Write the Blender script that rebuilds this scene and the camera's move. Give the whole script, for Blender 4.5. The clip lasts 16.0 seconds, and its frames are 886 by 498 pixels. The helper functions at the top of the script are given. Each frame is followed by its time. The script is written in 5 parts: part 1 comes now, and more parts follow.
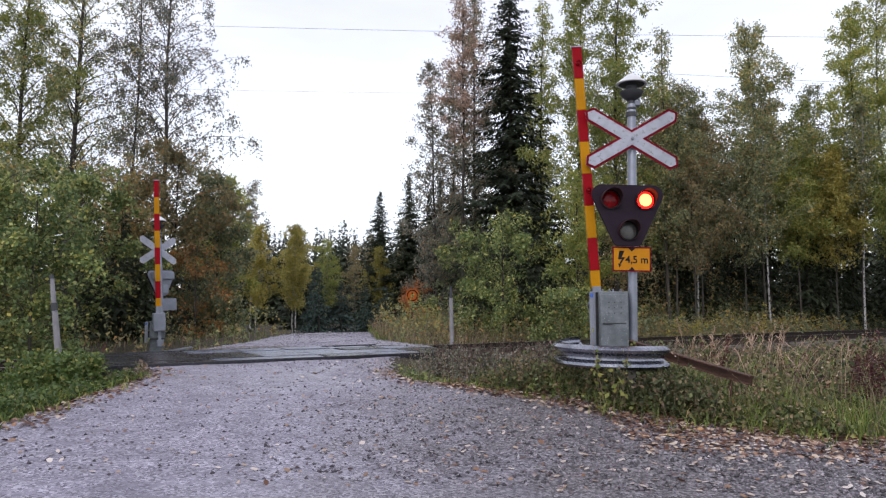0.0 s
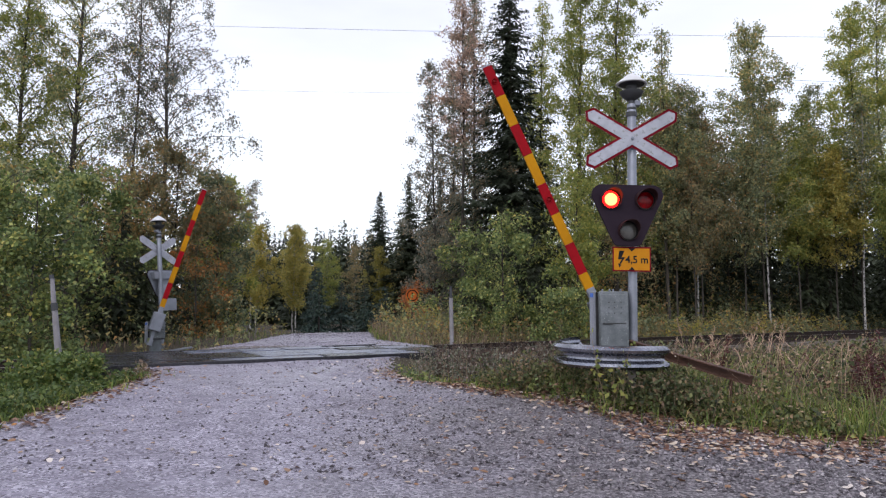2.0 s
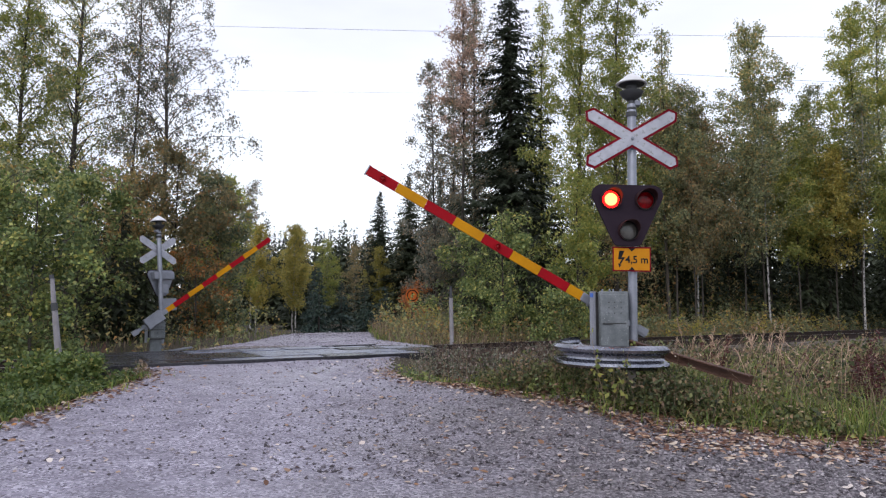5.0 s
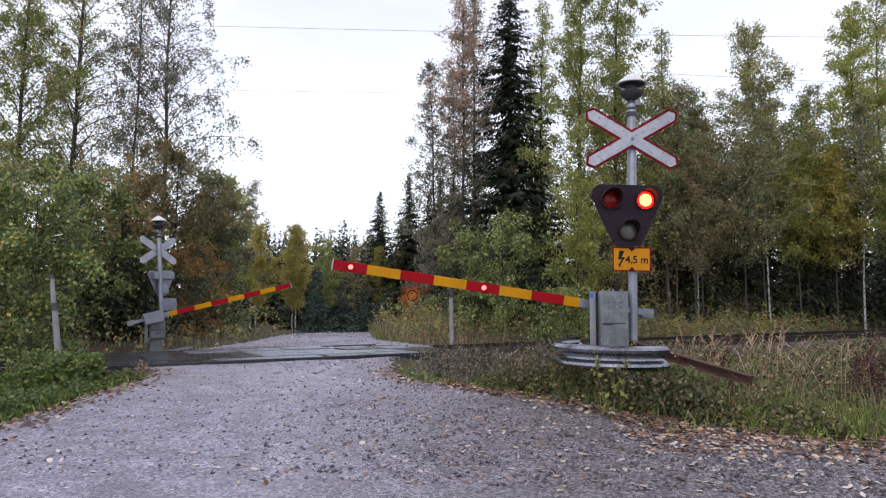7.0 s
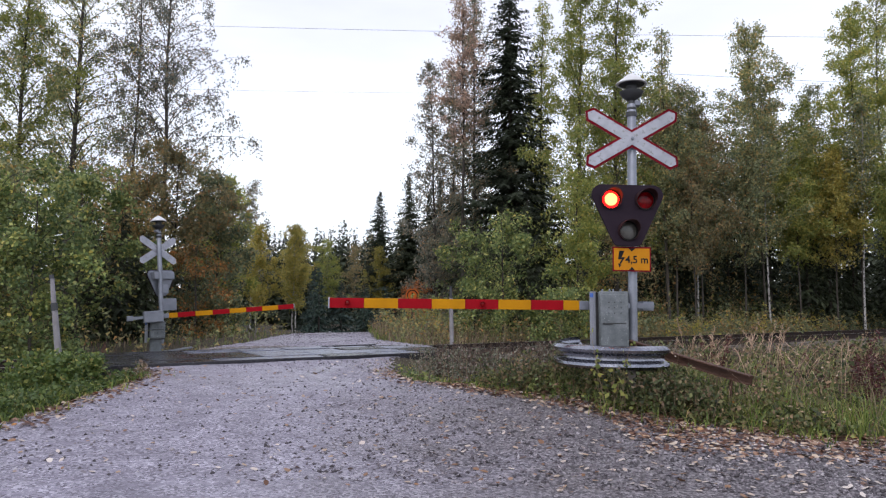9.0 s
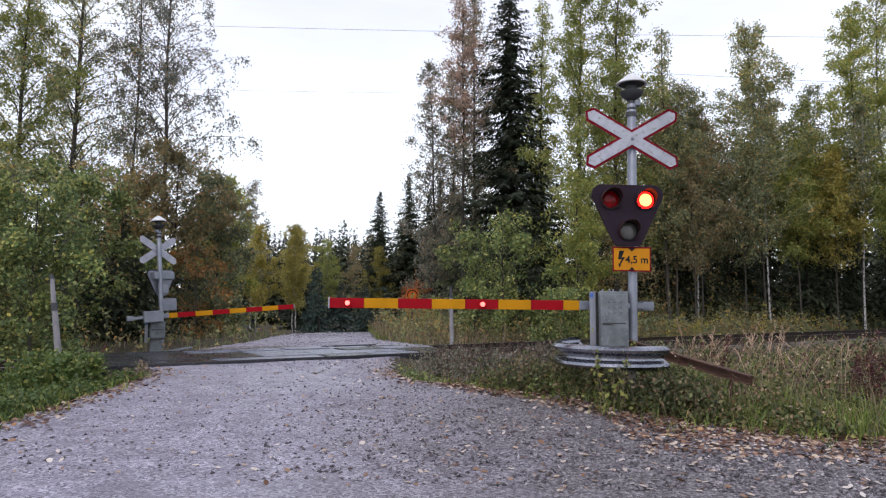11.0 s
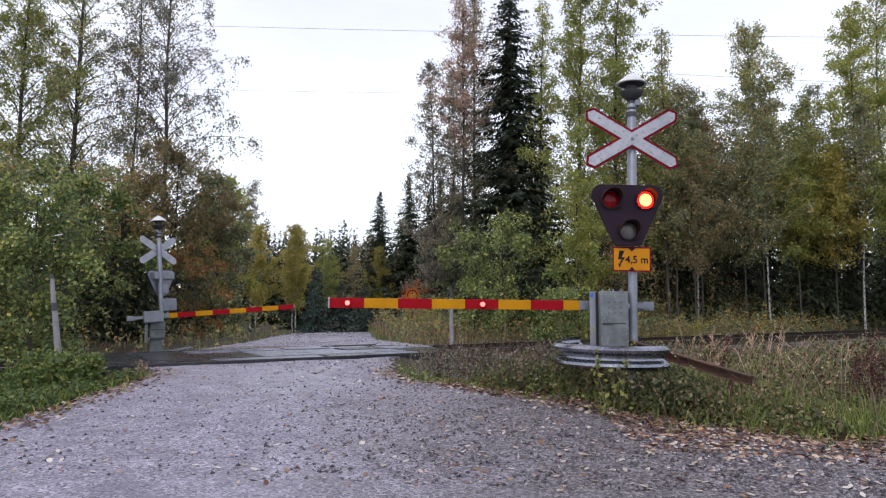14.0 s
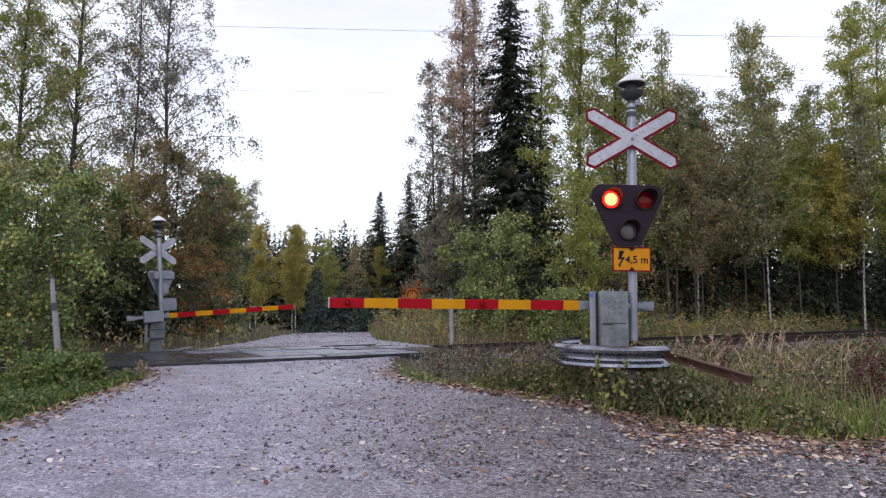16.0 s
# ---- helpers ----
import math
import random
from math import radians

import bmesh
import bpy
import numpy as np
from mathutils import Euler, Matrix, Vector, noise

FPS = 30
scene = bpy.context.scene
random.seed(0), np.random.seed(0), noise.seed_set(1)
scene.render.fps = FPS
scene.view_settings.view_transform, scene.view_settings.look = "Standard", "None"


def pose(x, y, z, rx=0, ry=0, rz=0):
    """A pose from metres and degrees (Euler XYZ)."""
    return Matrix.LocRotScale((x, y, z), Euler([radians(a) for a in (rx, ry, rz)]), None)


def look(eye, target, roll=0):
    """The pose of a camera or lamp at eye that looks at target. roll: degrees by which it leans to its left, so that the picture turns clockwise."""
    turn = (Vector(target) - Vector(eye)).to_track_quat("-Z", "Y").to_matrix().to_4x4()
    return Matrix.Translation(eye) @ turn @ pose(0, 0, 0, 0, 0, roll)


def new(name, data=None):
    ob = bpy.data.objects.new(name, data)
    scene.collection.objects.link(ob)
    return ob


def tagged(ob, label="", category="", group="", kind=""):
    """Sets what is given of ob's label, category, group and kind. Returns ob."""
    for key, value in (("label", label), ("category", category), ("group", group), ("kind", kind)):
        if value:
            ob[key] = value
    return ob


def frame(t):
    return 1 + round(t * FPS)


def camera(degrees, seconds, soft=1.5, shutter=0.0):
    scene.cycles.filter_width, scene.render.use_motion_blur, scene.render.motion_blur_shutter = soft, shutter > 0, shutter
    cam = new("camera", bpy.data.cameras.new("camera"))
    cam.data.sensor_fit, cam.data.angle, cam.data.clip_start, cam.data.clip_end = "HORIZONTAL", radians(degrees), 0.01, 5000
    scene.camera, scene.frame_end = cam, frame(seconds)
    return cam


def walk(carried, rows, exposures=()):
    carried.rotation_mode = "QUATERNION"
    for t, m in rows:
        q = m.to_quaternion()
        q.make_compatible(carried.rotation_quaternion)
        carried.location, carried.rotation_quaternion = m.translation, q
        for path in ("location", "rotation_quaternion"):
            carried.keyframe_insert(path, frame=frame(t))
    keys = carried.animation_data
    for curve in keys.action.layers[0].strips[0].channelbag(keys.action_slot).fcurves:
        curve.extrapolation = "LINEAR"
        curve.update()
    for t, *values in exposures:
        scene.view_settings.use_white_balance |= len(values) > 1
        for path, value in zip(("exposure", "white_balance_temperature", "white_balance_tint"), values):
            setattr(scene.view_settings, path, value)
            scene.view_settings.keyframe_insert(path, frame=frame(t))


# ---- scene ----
CAMERA_HEIGHT = 1.35
cam = camera(65.03, 16.0, soft=1.2, shutter=0.0)
still = pose(0, 0, CAMERA_HEIGHT, 90 + 4.602, 0, 0)
walk(cam, [(0, still), (16, still)], [(0, 0.0, 6320, 14), (16, 0.0, 6320, 14)])

# ---- world, sun, exposure ----
SUN_UP, SUN_TURN = radians(38), radians(200)
world = bpy.data.worlds.new("overcast_sky")
scene.world = world
world.use_nodes = True
wn, wl = world.node_tree.nodes, world.node_tree.links
wn.clear()
w_out = wn.new("ShaderNodeOutputWorld")
w_add = wn.new("ShaderNodeAddShader")
w_sky = wn.new("ShaderNodeTexSky")
w_sky.sky_type, w_sky.sun_disc = "NISHITA", False
w_sky.sun_elevation, w_sky.sun_rotation = SUN_UP, SUN_TURN
w_bg = wn.new("ShaderNodeBackground")
w_bg.inputs["Strength"].default_value = 0.05
w_cloud = wn.new("ShaderNodeBackground")
w_cloud.inputs["Strength"].default_value = 0.96
w_tc = wn.new("ShaderNodeTexCoord")
w_map = wn.new("ShaderNodeMapping")
w_map.inputs["Scale"].default_value = (1.0, 1.0, 3.0)
w_noise = wn.new("ShaderNodeTexNoise")
w_noise.inputs["Scale"].default_value = 1.7
w_noise.inputs["Detail"].default_value = 5
w_ramp = wn.new("ShaderNodeValToRGB")
w_ramp.color_ramp.elements[0].position, w_ramp.color_ramp.elements[0].color = 0.36, (0.79, 0.79, 0.90, 1)
w_ramp.color_ramp.elements[1].position, w_ramp.color_ramp.elements[1].color = 0.62, (1.0, 1.0, 1.0, 1)
wl.new(w_tc.outputs["Generated"], w_map.inputs["Vector"])
wl.new(w_map.outputs["Vector"], w_noise.inputs["Vector"])
wl.new(w_noise.outputs["Fac"], w_ramp.inputs["Fac"])
wl.new(w_ramp.outputs["Color"], w_cloud.inputs["Color"])
wl.new(w_sky.outputs["Color"], w_bg.inputs["Color"])
wl.new(w_bg.outputs["Background"], w_add.inputs[0])
wl.new(w_cloud.outputs["Background"], w_add.inputs[1])
wl.new(w_add.outputs["Shader"], w_out.inputs["Surface"])

sun = new("sun", bpy.data.lights.new("sun", "SUN"))
sun.data.energy, sun.data.angle, sun.data.color = 0.7, radians(25), (1.0, 0.97, 0.92)
sun.matrix_world = look((-6, -16, 14), (0, 0, 0))


# ---- materials ----
def nodes_of(name):
    m = bpy.data.materials.new(name)
    m.use_nodes = True
    nt = m.node_tree
    return m, nt, nt.nodes["Principled BSDF"]


def tex_noise(nt, coord, scale, detail=4, rough=0.55):
    n = nt.nodes.new("ShaderNodeTexNoise")
    n.inputs["Scale"].default_value, n.inputs["Detail"].default_value = scale, detail
    n.inputs["Roughness"].default_value = rough
    nt.links.new(coord, n.inputs["Vector"])
    return n.outputs["Fac"]


def ramp(nt, fac, stops):
    r = nt.nodes.new("ShaderNodeValToRGB")
    e = r.color_ramp.elements
    while len(e) < len(stops):
        e.new(0.5)
    for el, (p, c) in zip(e, stops):
        el.position, el.color = p, (*c, 1)
    nt.links.new(fac, r.inputs["Fac"])
    return r.outputs["Color"]


def mix(nt, fac, a, b, mode="MIX"):
    n = nt.nodes.new("ShaderNodeMix")
    n.data_type, n.blend_type = "RGBA", mode
    for sock, v in ((n.inputs[0], fac), (n.inputs[6], a), (n.inputs[7], b)):
        if isinstance(v, bpy.types.NodeSocket):
            nt.links.new(v, sock)
        elif isinstance(v, tuple):
            sock.default_value = (*v, 1)
        else:
            sock.default_value = v
    return n.outputs[2]


def bump(nt, bsdf, height, strength, distance=0.01):
    b = nt.nodes.new("ShaderNodeBump")
    b.inputs["Strength"].default_value, b.inputs["Distance"].default_value = strength, distance
    nt.links.new(height, b.inputs["Height"])
    nt.links.new(b.outputs["Normal"], bsdf.inputs["Normal"])


def where(nt):
    return nt.nodes.new("ShaderNodeTexCoord").outputs["Object"]


def surface(name, base, stain, big=1.5, fine=40, rough=(0.5, 0.8), relief=0.2, metal=0.0, worn=None, wear_at=0.66, gloss=0.5):
    """Two tones at two scales, uneven gloss and a fine relief; worn: the colour that shows where it is worn."""
    m, nt, b = nodes_of(name)
    c = where(nt)
    n1, n2 = tex_noise(nt, c, big), tex_noise(nt, c, fine, 6, 0.65)
    col = ramp(nt, n1, [(0.35, base), (0.68, stain)])
    col = mix(nt, ramp(nt, n2, [(0.3, (0.0, 0.0, 0.0)), (0.75, (0.55, 0.55, 0.55))]), col, stain)
    if worn:
        n3 = tex_noise(nt, c, big * 6, 8, 0.7)
        col = mix(nt, ramp(nt, n3, [(wear_at - 0.03, (0.0, 0.0, 0.0)), (wear_at, (1.0, 1.0, 1.0))]), col, worn)
    nt.links.new(col, b.inputs["Base Color"])
    nt.links.new(ramp(nt, n2, [(0.3, (rough[0],) * 3), (0.7, (rough[1],) * 3)]), b.inputs["Roughness"])
    b.inputs["Metallic"].default_value = metal
    b.inputs["Specular IOR Level"].default_value = gloss
    bump(nt, b, n2, relief, 0.004)
    return m


def leaf_material(name, stops, through_light=0.35, gloss=0.5, cool=1.32):
    """Leaves and blades: each takes its own tone from the stops; cool: how far their blue is lifted."""
    stops = [(p, (r, g, b * cool)) for p, (r, g, b) in stops]
    m, nt, b = nodes_of(name)
    geo = nt.nodes.new("ShaderNodeNewGeometry")
    col = ramp(nt, geo.outputs["Random Per Island"], stops)
    own = nt.nodes.new("ShaderNodeObjectInfo").outputs["Random"]
    col = mix(nt, 1.0, col, ramp(nt, own, [(0.0, (0.80, 0.80, 0.85)), (0.5, (1.05, 1.0, 1.0)), (1.0, (1.32, 1.24, 1.10))]), "MULTIPLY")
    big = tex_noise(nt, where(nt), 0.55, 2)
    col = mix(nt, ramp(nt, big, [(0.35, (0.45, 0.45, 0.45)), (0.65, (1.0, 1.0, 1.0))]), mix(nt, 0.5, col, stops[0][1]), col)
    tr = nt.nodes.new("ShaderNodeBsdfTranslucent")
    sh = nt.nodes.new("ShaderNodeMixShader")
    sh.inputs[0].default_value = through_light
    nt.links.new(col, b.inputs["Base Color"])
    nt.links.new(col, tr.inputs["Color"])
    b.inputs["Roughness"].default_value = gloss
    b.inputs["Specular IOR Level"].default_value = 0.3
    nt.links.new(b.outputs[0], sh.inputs[1])
    nt.links.new(tr.outputs[0], sh.inputs[2])
    nt.links.new(sh.outputs[0], nt.nodes["Material Output"].inputs["Surface"])
    return m


def glowing(name, colour, strength):
    m, nt, b = nodes_of(name)
    b.inputs["Base Color"].default_value = (*colour, 1)
    b.inputs["Emission Color"].default_value = (*colour, 1)
    b.inputs["Emission Strength"].default_value = strength
    return m


def gravel_material(name, tones, wet, loose=None):
    """Stones of several tones at two sizes; loose: the tone of the uncompacted gravel beside the wheel tracks."""
    m, nt, b = nodes_of(name)
    c = where(nt)
    cells = []
    for scale in (60, 23):
        v = nt.nodes.new("ShaderNodeTexVoronoi")
        v.inputs["Scale"].default_value = scale
        nt.links.new(c, v.inputs["Vector"])
        sep = nt.nodes.new("ShaderNodeSeparateColor")
        nt.links.new(v.outputs["Color"], sep.inputs[0])
        cells.append((v, sep.outputs[0]))
    fine = tex_noise(nt, c, 150, 3, 0.7)
    mid = tex_noise(nt, c, 3.2, 6, 0.65)
    big = tex_noise(nt, c, 0.5, 3)
    col = ramp(nt, cells[0][1], tones)
    col = mix(nt, ramp(nt, cells[1][1], [(0.55, (0.0, 0.0, 0.0)), (0.9, (0.75, 0.75, 0.75))]), col, ramp(nt, fine, tones))
    col = mix(nt, ramp(nt, mid, [(0.40, (0.0, 0.0, 0.0)), (0.7, (0.65, 0.65, 0.65))]), col, tones[0][1])
    if loose:
        axes = nt.nodes.new("ShaderNodeSeparateXYZ")
        nt.links.new(c, axes.inputs[0])
        shift = nt.nodes.new("ShaderNodeMath")
        shift.operation = "MULTIPLY_ADD"
        shift.inputs[1].default_value, shift.inputs[2].default_value = 3.0, 0.0
        nt.links.new(tex_noise(nt, c, 0.9, 5, 0.6), shift.inputs[0])
        add = nt.nodes.new("ShaderNodeMath")
        nt.links.new(axes.outputs[0], add.inputs[0])
        nt.links.new(shift.outputs[0], add.inputs[1])
        span = nt.nodes.new("ShaderNodeMapRange")
        span.inputs[1].default_value, span.inputs[2].default_value, span.inputs[4].default_value = 0.2, 2.4, 0.86
        nt.links.new(add.outputs[0], span.inputs[0])
        col = mix(nt, span.outputs[0], col, ramp(nt, cells[0][1], loose))
    nt.links.new(col, b.inputs["Base Color"])
    rough = ramp(nt, big, [(0.4, (wet[0],) * 3), (0.62, (wet[1],) * 3)])
    if loose:
        place = nt.nodes.new("ShaderNodeMapping")
        place.vector_type = "TEXTURE"
        place.inputs["Location"].default_value, place.inputs["Scale"].default_value = (-1.75, 10.1, 0.3), (0.75, 1.9, 9.0)
        nt.links.new(c, place.inputs["Vector"])
        far = nt.nodes.new("ShaderNodeVectorMath")
        far.operation = "LENGTH"
        nt.links.new(place.outputs[0], far.inputs[0])
        edge = nt.nodes.new("ShaderNodeMath")
        nt.links.new(far.outputs["Value"], edge.inputs[0])
        nt.links.new(mid, edge.inputs[1])
        rough = mix(nt, ramp(nt, edge.outputs[0], [(0.55, (0.85, 0.85, 0.85)), (1.0, (0.0, 0.0, 0.0))]), rough, (0.16, 0.16, 0.16))
    nt.links.new(rough, b.inputs["Roughness"])
    h = mix(nt, 0.5, cells[0][0].outputs["Distance"], cells[1][0].outputs["Distance"])
    bump(nt, b, mix(nt, 0.3, h, fine), 0.75, 0.026)
    return m


M_ROAD = gravel_material("wet_grey_gravel", [(0.1, (0.130, 0.118, 0.150)), (0.5, (0.315, 0.292, 0.364)), (0.95, (0.60, 0.57, 0.66))], (0.40, 0.70), [(0.1, (0.028, 0.024, 0.025)), (0.5, (0.105, 0.092, 0.095)), (0.95, (0.32, 0.29, 0.295))])
M_SOIL = gravel_material("dark_soil", [(0.1, (0.035, 0.028, 0.018)), (0.5, (0.075, 0.06, 0.035)), (0.95, (0.12, 0.10, 0.06))], (0.75, 0.95))
M_STONE = leaf_material("loose_stone", [(0.0, (0.060, 0.054, 0.058)), (0.4, (0.135, 0.122, 0.132)), (0.8, (0.30, 0.275, 0.295)), (1.0, (0.60, 0.57, 0.58))], 0.0, 0.6, 1.0)
M_BALLAST = leaf_material("ballast_stone", [(0.0, (0.10, 0.09, 0.085)), (0.5, (0.19, 0.175, 0.17)), (1.0, (0.32, 0.30, 0.29))], 0.0, 0.6, 1.0)
M_GALV = surface("galvanised_steel", (0.30, 0.32, 0.37), (0.19, 0.205, 0.24), 3, 55, (0.32, 0.55), 0.15, 0.5)
M_GUARD = surface("bent_galvanised_beam", (0.40, 0.41, 0.46), (0.17, 0.18, 0.21), 5, 45, (0.14, 0.32), 0.15, 0.95, (0.05, 0.038, 0.03), 0.64)
M_CABINET = surface("spangled_zinc", (0.22, 0.245, 0.26), (0.11, 0.125, 0.135), 7, 60, (0.35, 0.6), 0.2, 0.35, (0.42, 0.45, 0.46), 0.66)
M_DARKMETAL = surface("dark_grey_metal", (0.030, 0.033, 0.036), (0.06, 0.063, 0.068), 4, 50, (0.45, 0.65), 0.1, 0.2)
M_WHITECAP = surface("white_enamel", (0.80, 0.80, 0.80), (0.62, 0.63, 0.64), 4, 60, (0.25, 0.45), 0.05)
M_SIGNWHITE = surface("weathered_white_sheet", (0.52, 0.535, 0.60), (0.33, 0.345, 0.395), 3.5, 26, (0.4, 0.6), 0.1, 0, (0.26, 0.27, 0.27), 0.61)
M_RED = surface("red_paint", (0.23, 0.006, 0.018), (0.15, 0.006, 0.014), 3, 40, (0.3, 0.5), 0.08, gloss=0.08)
M_BOOMRED = surface("red_reflective_sheet", (0.35, 0.005, 0.012), (0.25, 0.005, 0.010), 3, 40, (0.35, 0.55), 0.06, gloss=0.08)
M_BOOMYELLOW = surface("yellow_reflective_sheet", (0.57, 0.26, 0.006), (0.45, 0.20, 0.006), 3, 40, (0.35, 0.55), 0.06, gloss=0.08)
M_SIGNYELLOW = surface("yellow_sign_sheet", (0.62, 0.26, 0.012), (0.52, 0.21, 0.012), 4, 40, (0.35, 0.5), 0.05, gloss=0.08)
M_BLACK = surface("black_paint", (0.012, 0.012, 0.012), (0.03, 0.03, 0.03), 5, 50, (0.4, 0.6), 0.05, gloss=0.08)
M_BOARD = surface("black_signal_enamel", (0.021, 0.014, 0.022), (0.032, 0.022, 0.032), 4, 50, (0.5, 0.7), 0.06, gloss=0.08)
M_LENS_RED = surface("red_lens", (0.30, 0.003, 0.005), (0.09, 0.002, 0.004), 30, 90, (0.1, 0.25), 0.1, gloss=0.2)
M_HOOD = surface("dark_hood_lining", (0.055, 0.028, 0.030), (0.04, 0.02, 0.022), 6, 50, (0.5, 0.7), 0.06, gloss=0.1)
M_LENS_GREY = surface("clear_lens", (0.07, 0.068, 0.062), (0.12, 0.118, 0.11), 14, 70, (0.08, 0.2), 0.1)
M_GLOW_CORE = glowing("lit_lamp_core", (1.0, 0.36, 0.09), 4.0)
M_GLOW_RIM = glowing("lit_lamp_rim", (1.0, 0.005, 0.003), 7.0)
M_GLOW_BOOM = glowing("lit_boom_lamp", (1.0, 0.11, 0.09), 4.5)
M_RUST = surface("rusty_steel", (0.050, 0.024, 0.016), (0.115, 0.055, 0.035), 5, 45, (0.6, 0.9), 0.4)
M_RAILSIDE = surface("brown_black_rail_steel", (0.022, 0.017, 0.016), (0.045, 0.032, 0.028), 5, 45, (0.5, 0.8), 0.3, gloss=0.1)
M_RAILTOP = surface("worn_rail_top", (0.30, 0.29, 0.29), (0.20, 0.18, 0.17), 5, 60, (0.2, 0.35), 0.05, 0.9)
M_SLEEPER = surface("old_concrete", (0.22, 0.20, 0.18), (0.13, 0.115, 0.10), 3, 40, (0.7, 0.9), 0.3)
M_DECK = surface("wet_black_rubber_panel", (0.014, 0.014, 0.018), (0.034, 0.034, 0.040), 2.2, 35, (0.16, 0.34), 0.15)
# Blue-grey base colour paints the sky's reflection on wet deck panels.
M_DECK_SHEEN = surface("sky_sheen_panel", (0.25, 0.28, 0.39), (0.045, 0.05, 0.075), 4.5, 35, (0.20, 0.42), 0.35, gloss=1.0)
M_POLEWOOD = surface("pale_weathered_wood", (0.34, 0.33, 0.35), (0.20, 0.19, 0.20), 4, 50, (0.6, 0.85), 0.3, 0, (0.12, 0.11, 0.11), 0.66)
M_BARK_BIRCH = surface("birch_bark", (0.33, 0.32, 0.30), (0.15, 0.14, 0.13), 2.0, 14, (0.7, 0.9), 0.4, 0, (0.03, 0.028, 0.025), 0.54)
M_BARK_WHITE = surface("white_birch_bark", (0.48, 0.47, 0.45), (0.30, 0.29, 0.28), 2.0, 14, (0.7, 0.9), 0.4, 0, (0.03, 0.028, 0.025), 0.55)
M_BARK_DARK = surface("dark_bark", (0.040, 0.034, 0.028), (0.075, 0.064, 0.054), 2.5, 22, (0.8, 0.95), 0.6)
M_ORANGE = surface("orange_sign_sheet", (0.75, 0.17, 0.015), (0.62, 0.14, 0.015), 4, 40, (0.4, 0.6), 0.05)
M_WIRE = surface("grey_wire", (0.25, 0.26, 0.28), (0.20, 0.21, 0.22), 1, 10, (0.5, 0.7), 0.0, 0.5)
M_BLUE = surface("blue_sticker", (0.03, 0.10, 0.42), (0.05, 0.14, 0.5), 6, 40, (0.4, 0.5), 0.0)

L_BIRCH = leaf_material("birch_leaves", [(0.0, (0.128, 0.171, 0.073)), (0.4, (0.244, 0.293, 0.122)), (0.75, (0.397, 0.409, 0.159)), (0.93, (0.573, 0.464, 0.134)), (1.0, (0.512, 0.281, 0.085))], 0.42)
L_BIRCH_DULL = leaf_material("thin_birch_leaves", [(0.0, (0.13, 0.15, 0.095)), (0.45, (0.225, 0.245, 0.15)), (0.8, (0.34, 0.325, 0.18)), (1.0, (0.5, 0.31, 0.12))], 0.48)
L_GREEN = leaf_material("green_leaves", [(0.0, (0.084, 0.138, 0.05)), (0.45, (0.192, 0.258, 0.09)), (0.88, (0.396, 0.444, 0.15)), (1.0, (0.648, 0.552, 0.144))], 0.28, cool=1.05)
L_YELLOW = leaf_material("yellow_leaves", [(0.0, (0.27, 0.27, 0.08)), (0.4, (0.42, 0.39, 0.11)), (0.8, (0.57, 0.49, 0.13)), (1.0, (0.64, 0.46, 0.10))], 0.5, cool=1)
L_LIME = leaf_material("lime_leaves", [(0.0, (0.178, 0.236, 0.069)), (0.5, (0.328, 0.374, 0.109)), (0.9, (0.494, 0.483, 0.138)), (1.0, (0.632, 0.506, 0.115))], 0.5, cool=1)
L_BROWN = leaf_material("brown_leaves", [(0.0, (0.187, 0.198, 0.088)), (0.4, (0.308, 0.292, 0.116)), (0.8, (0.44, 0.347, 0.121)), (1.0, (0.594, 0.308, 0.094))], 0.5)
L_ORANGE = leaf_material("orange_leaves", [(0.0, (0.10, 0.085, 0.03)), (0.4, (0.20, 0.145, 0.045)), (0.75, (0.32, 0.17, 0.05)), (1.0, (0.46, 0.19, 0.045))])
L_RUSSET = leaf_material("pale_russet_leaves", [(0.0, (0.24, 0.20, 0.13)), (0.5, (0.40, 0.31, 0.20)), (1.0, (0.58, 0.40, 0.24))], 0.5)
L_ROWAN = leaf_material("bright_orange_leaves", [(0.0, (0.30, 0.12, 0.05)), (0.5, (0.52, 0.20, 0.08)), (1.0, (0.68, 0.32, 0.14))], 0.4, cool=0.9)
L_SPRUCE = leaf_material("spruce_needles", [(0.0, (0.027, 0.035, 0.023)), (0.6, (0.051, 0.068, 0.042)), (1.0, (0.089, 0.111, 0.065))], 0.12, 0.6, 0.95)
L_YOUNG = leaf_material("young_conifer_needles", [(0.0, (0.029, 0.053, 0.036)), (0.6, (0.054, 0.09, 0.058)), (1.0, (0.084, 0.126, 0.074))], 0.15, 0.6)
L_GRASS = leaf_material("green_grass", [(0.0, (0.08, 0.135, 0.03)), (0.5, (0.18, 0.25, 0.055)), (0.85, (0.30, 0.34, 0.085)), (1.0, (0.44, 0.37, 0.15))], 0.35, cool=1.1)
L_DRY = leaf_material("dry_grass", [(0.0, (0.13, 0.095, 0.055)), (0.5, (0.26, 0.205, 0.125)), (0.9, (0.42, 0.34, 0.22)), (1.0, (0.17, 0.07, 0.045))], 0.3, cool=1.05)
L_PLUME = leaf_material("straw_pink_plumes", [(0.0, (0.30, 0.20, 0.15)), (0.5, (0.46, 0.34, 0.26)), (1.0, (0.60, 0.48, 0.38))], 0.3, cool=1)
L_HERB = leaf_material("dark_green_herbs", [(0.0, (0.045, 0.08, 0.025)), (0.5, (0.10, 0.155, 0.042)), (0.9, (0.19, 0.25, 0.065)), (1.0, (0.40, 0.33, 0.09))], 0.22, cool=1.1)
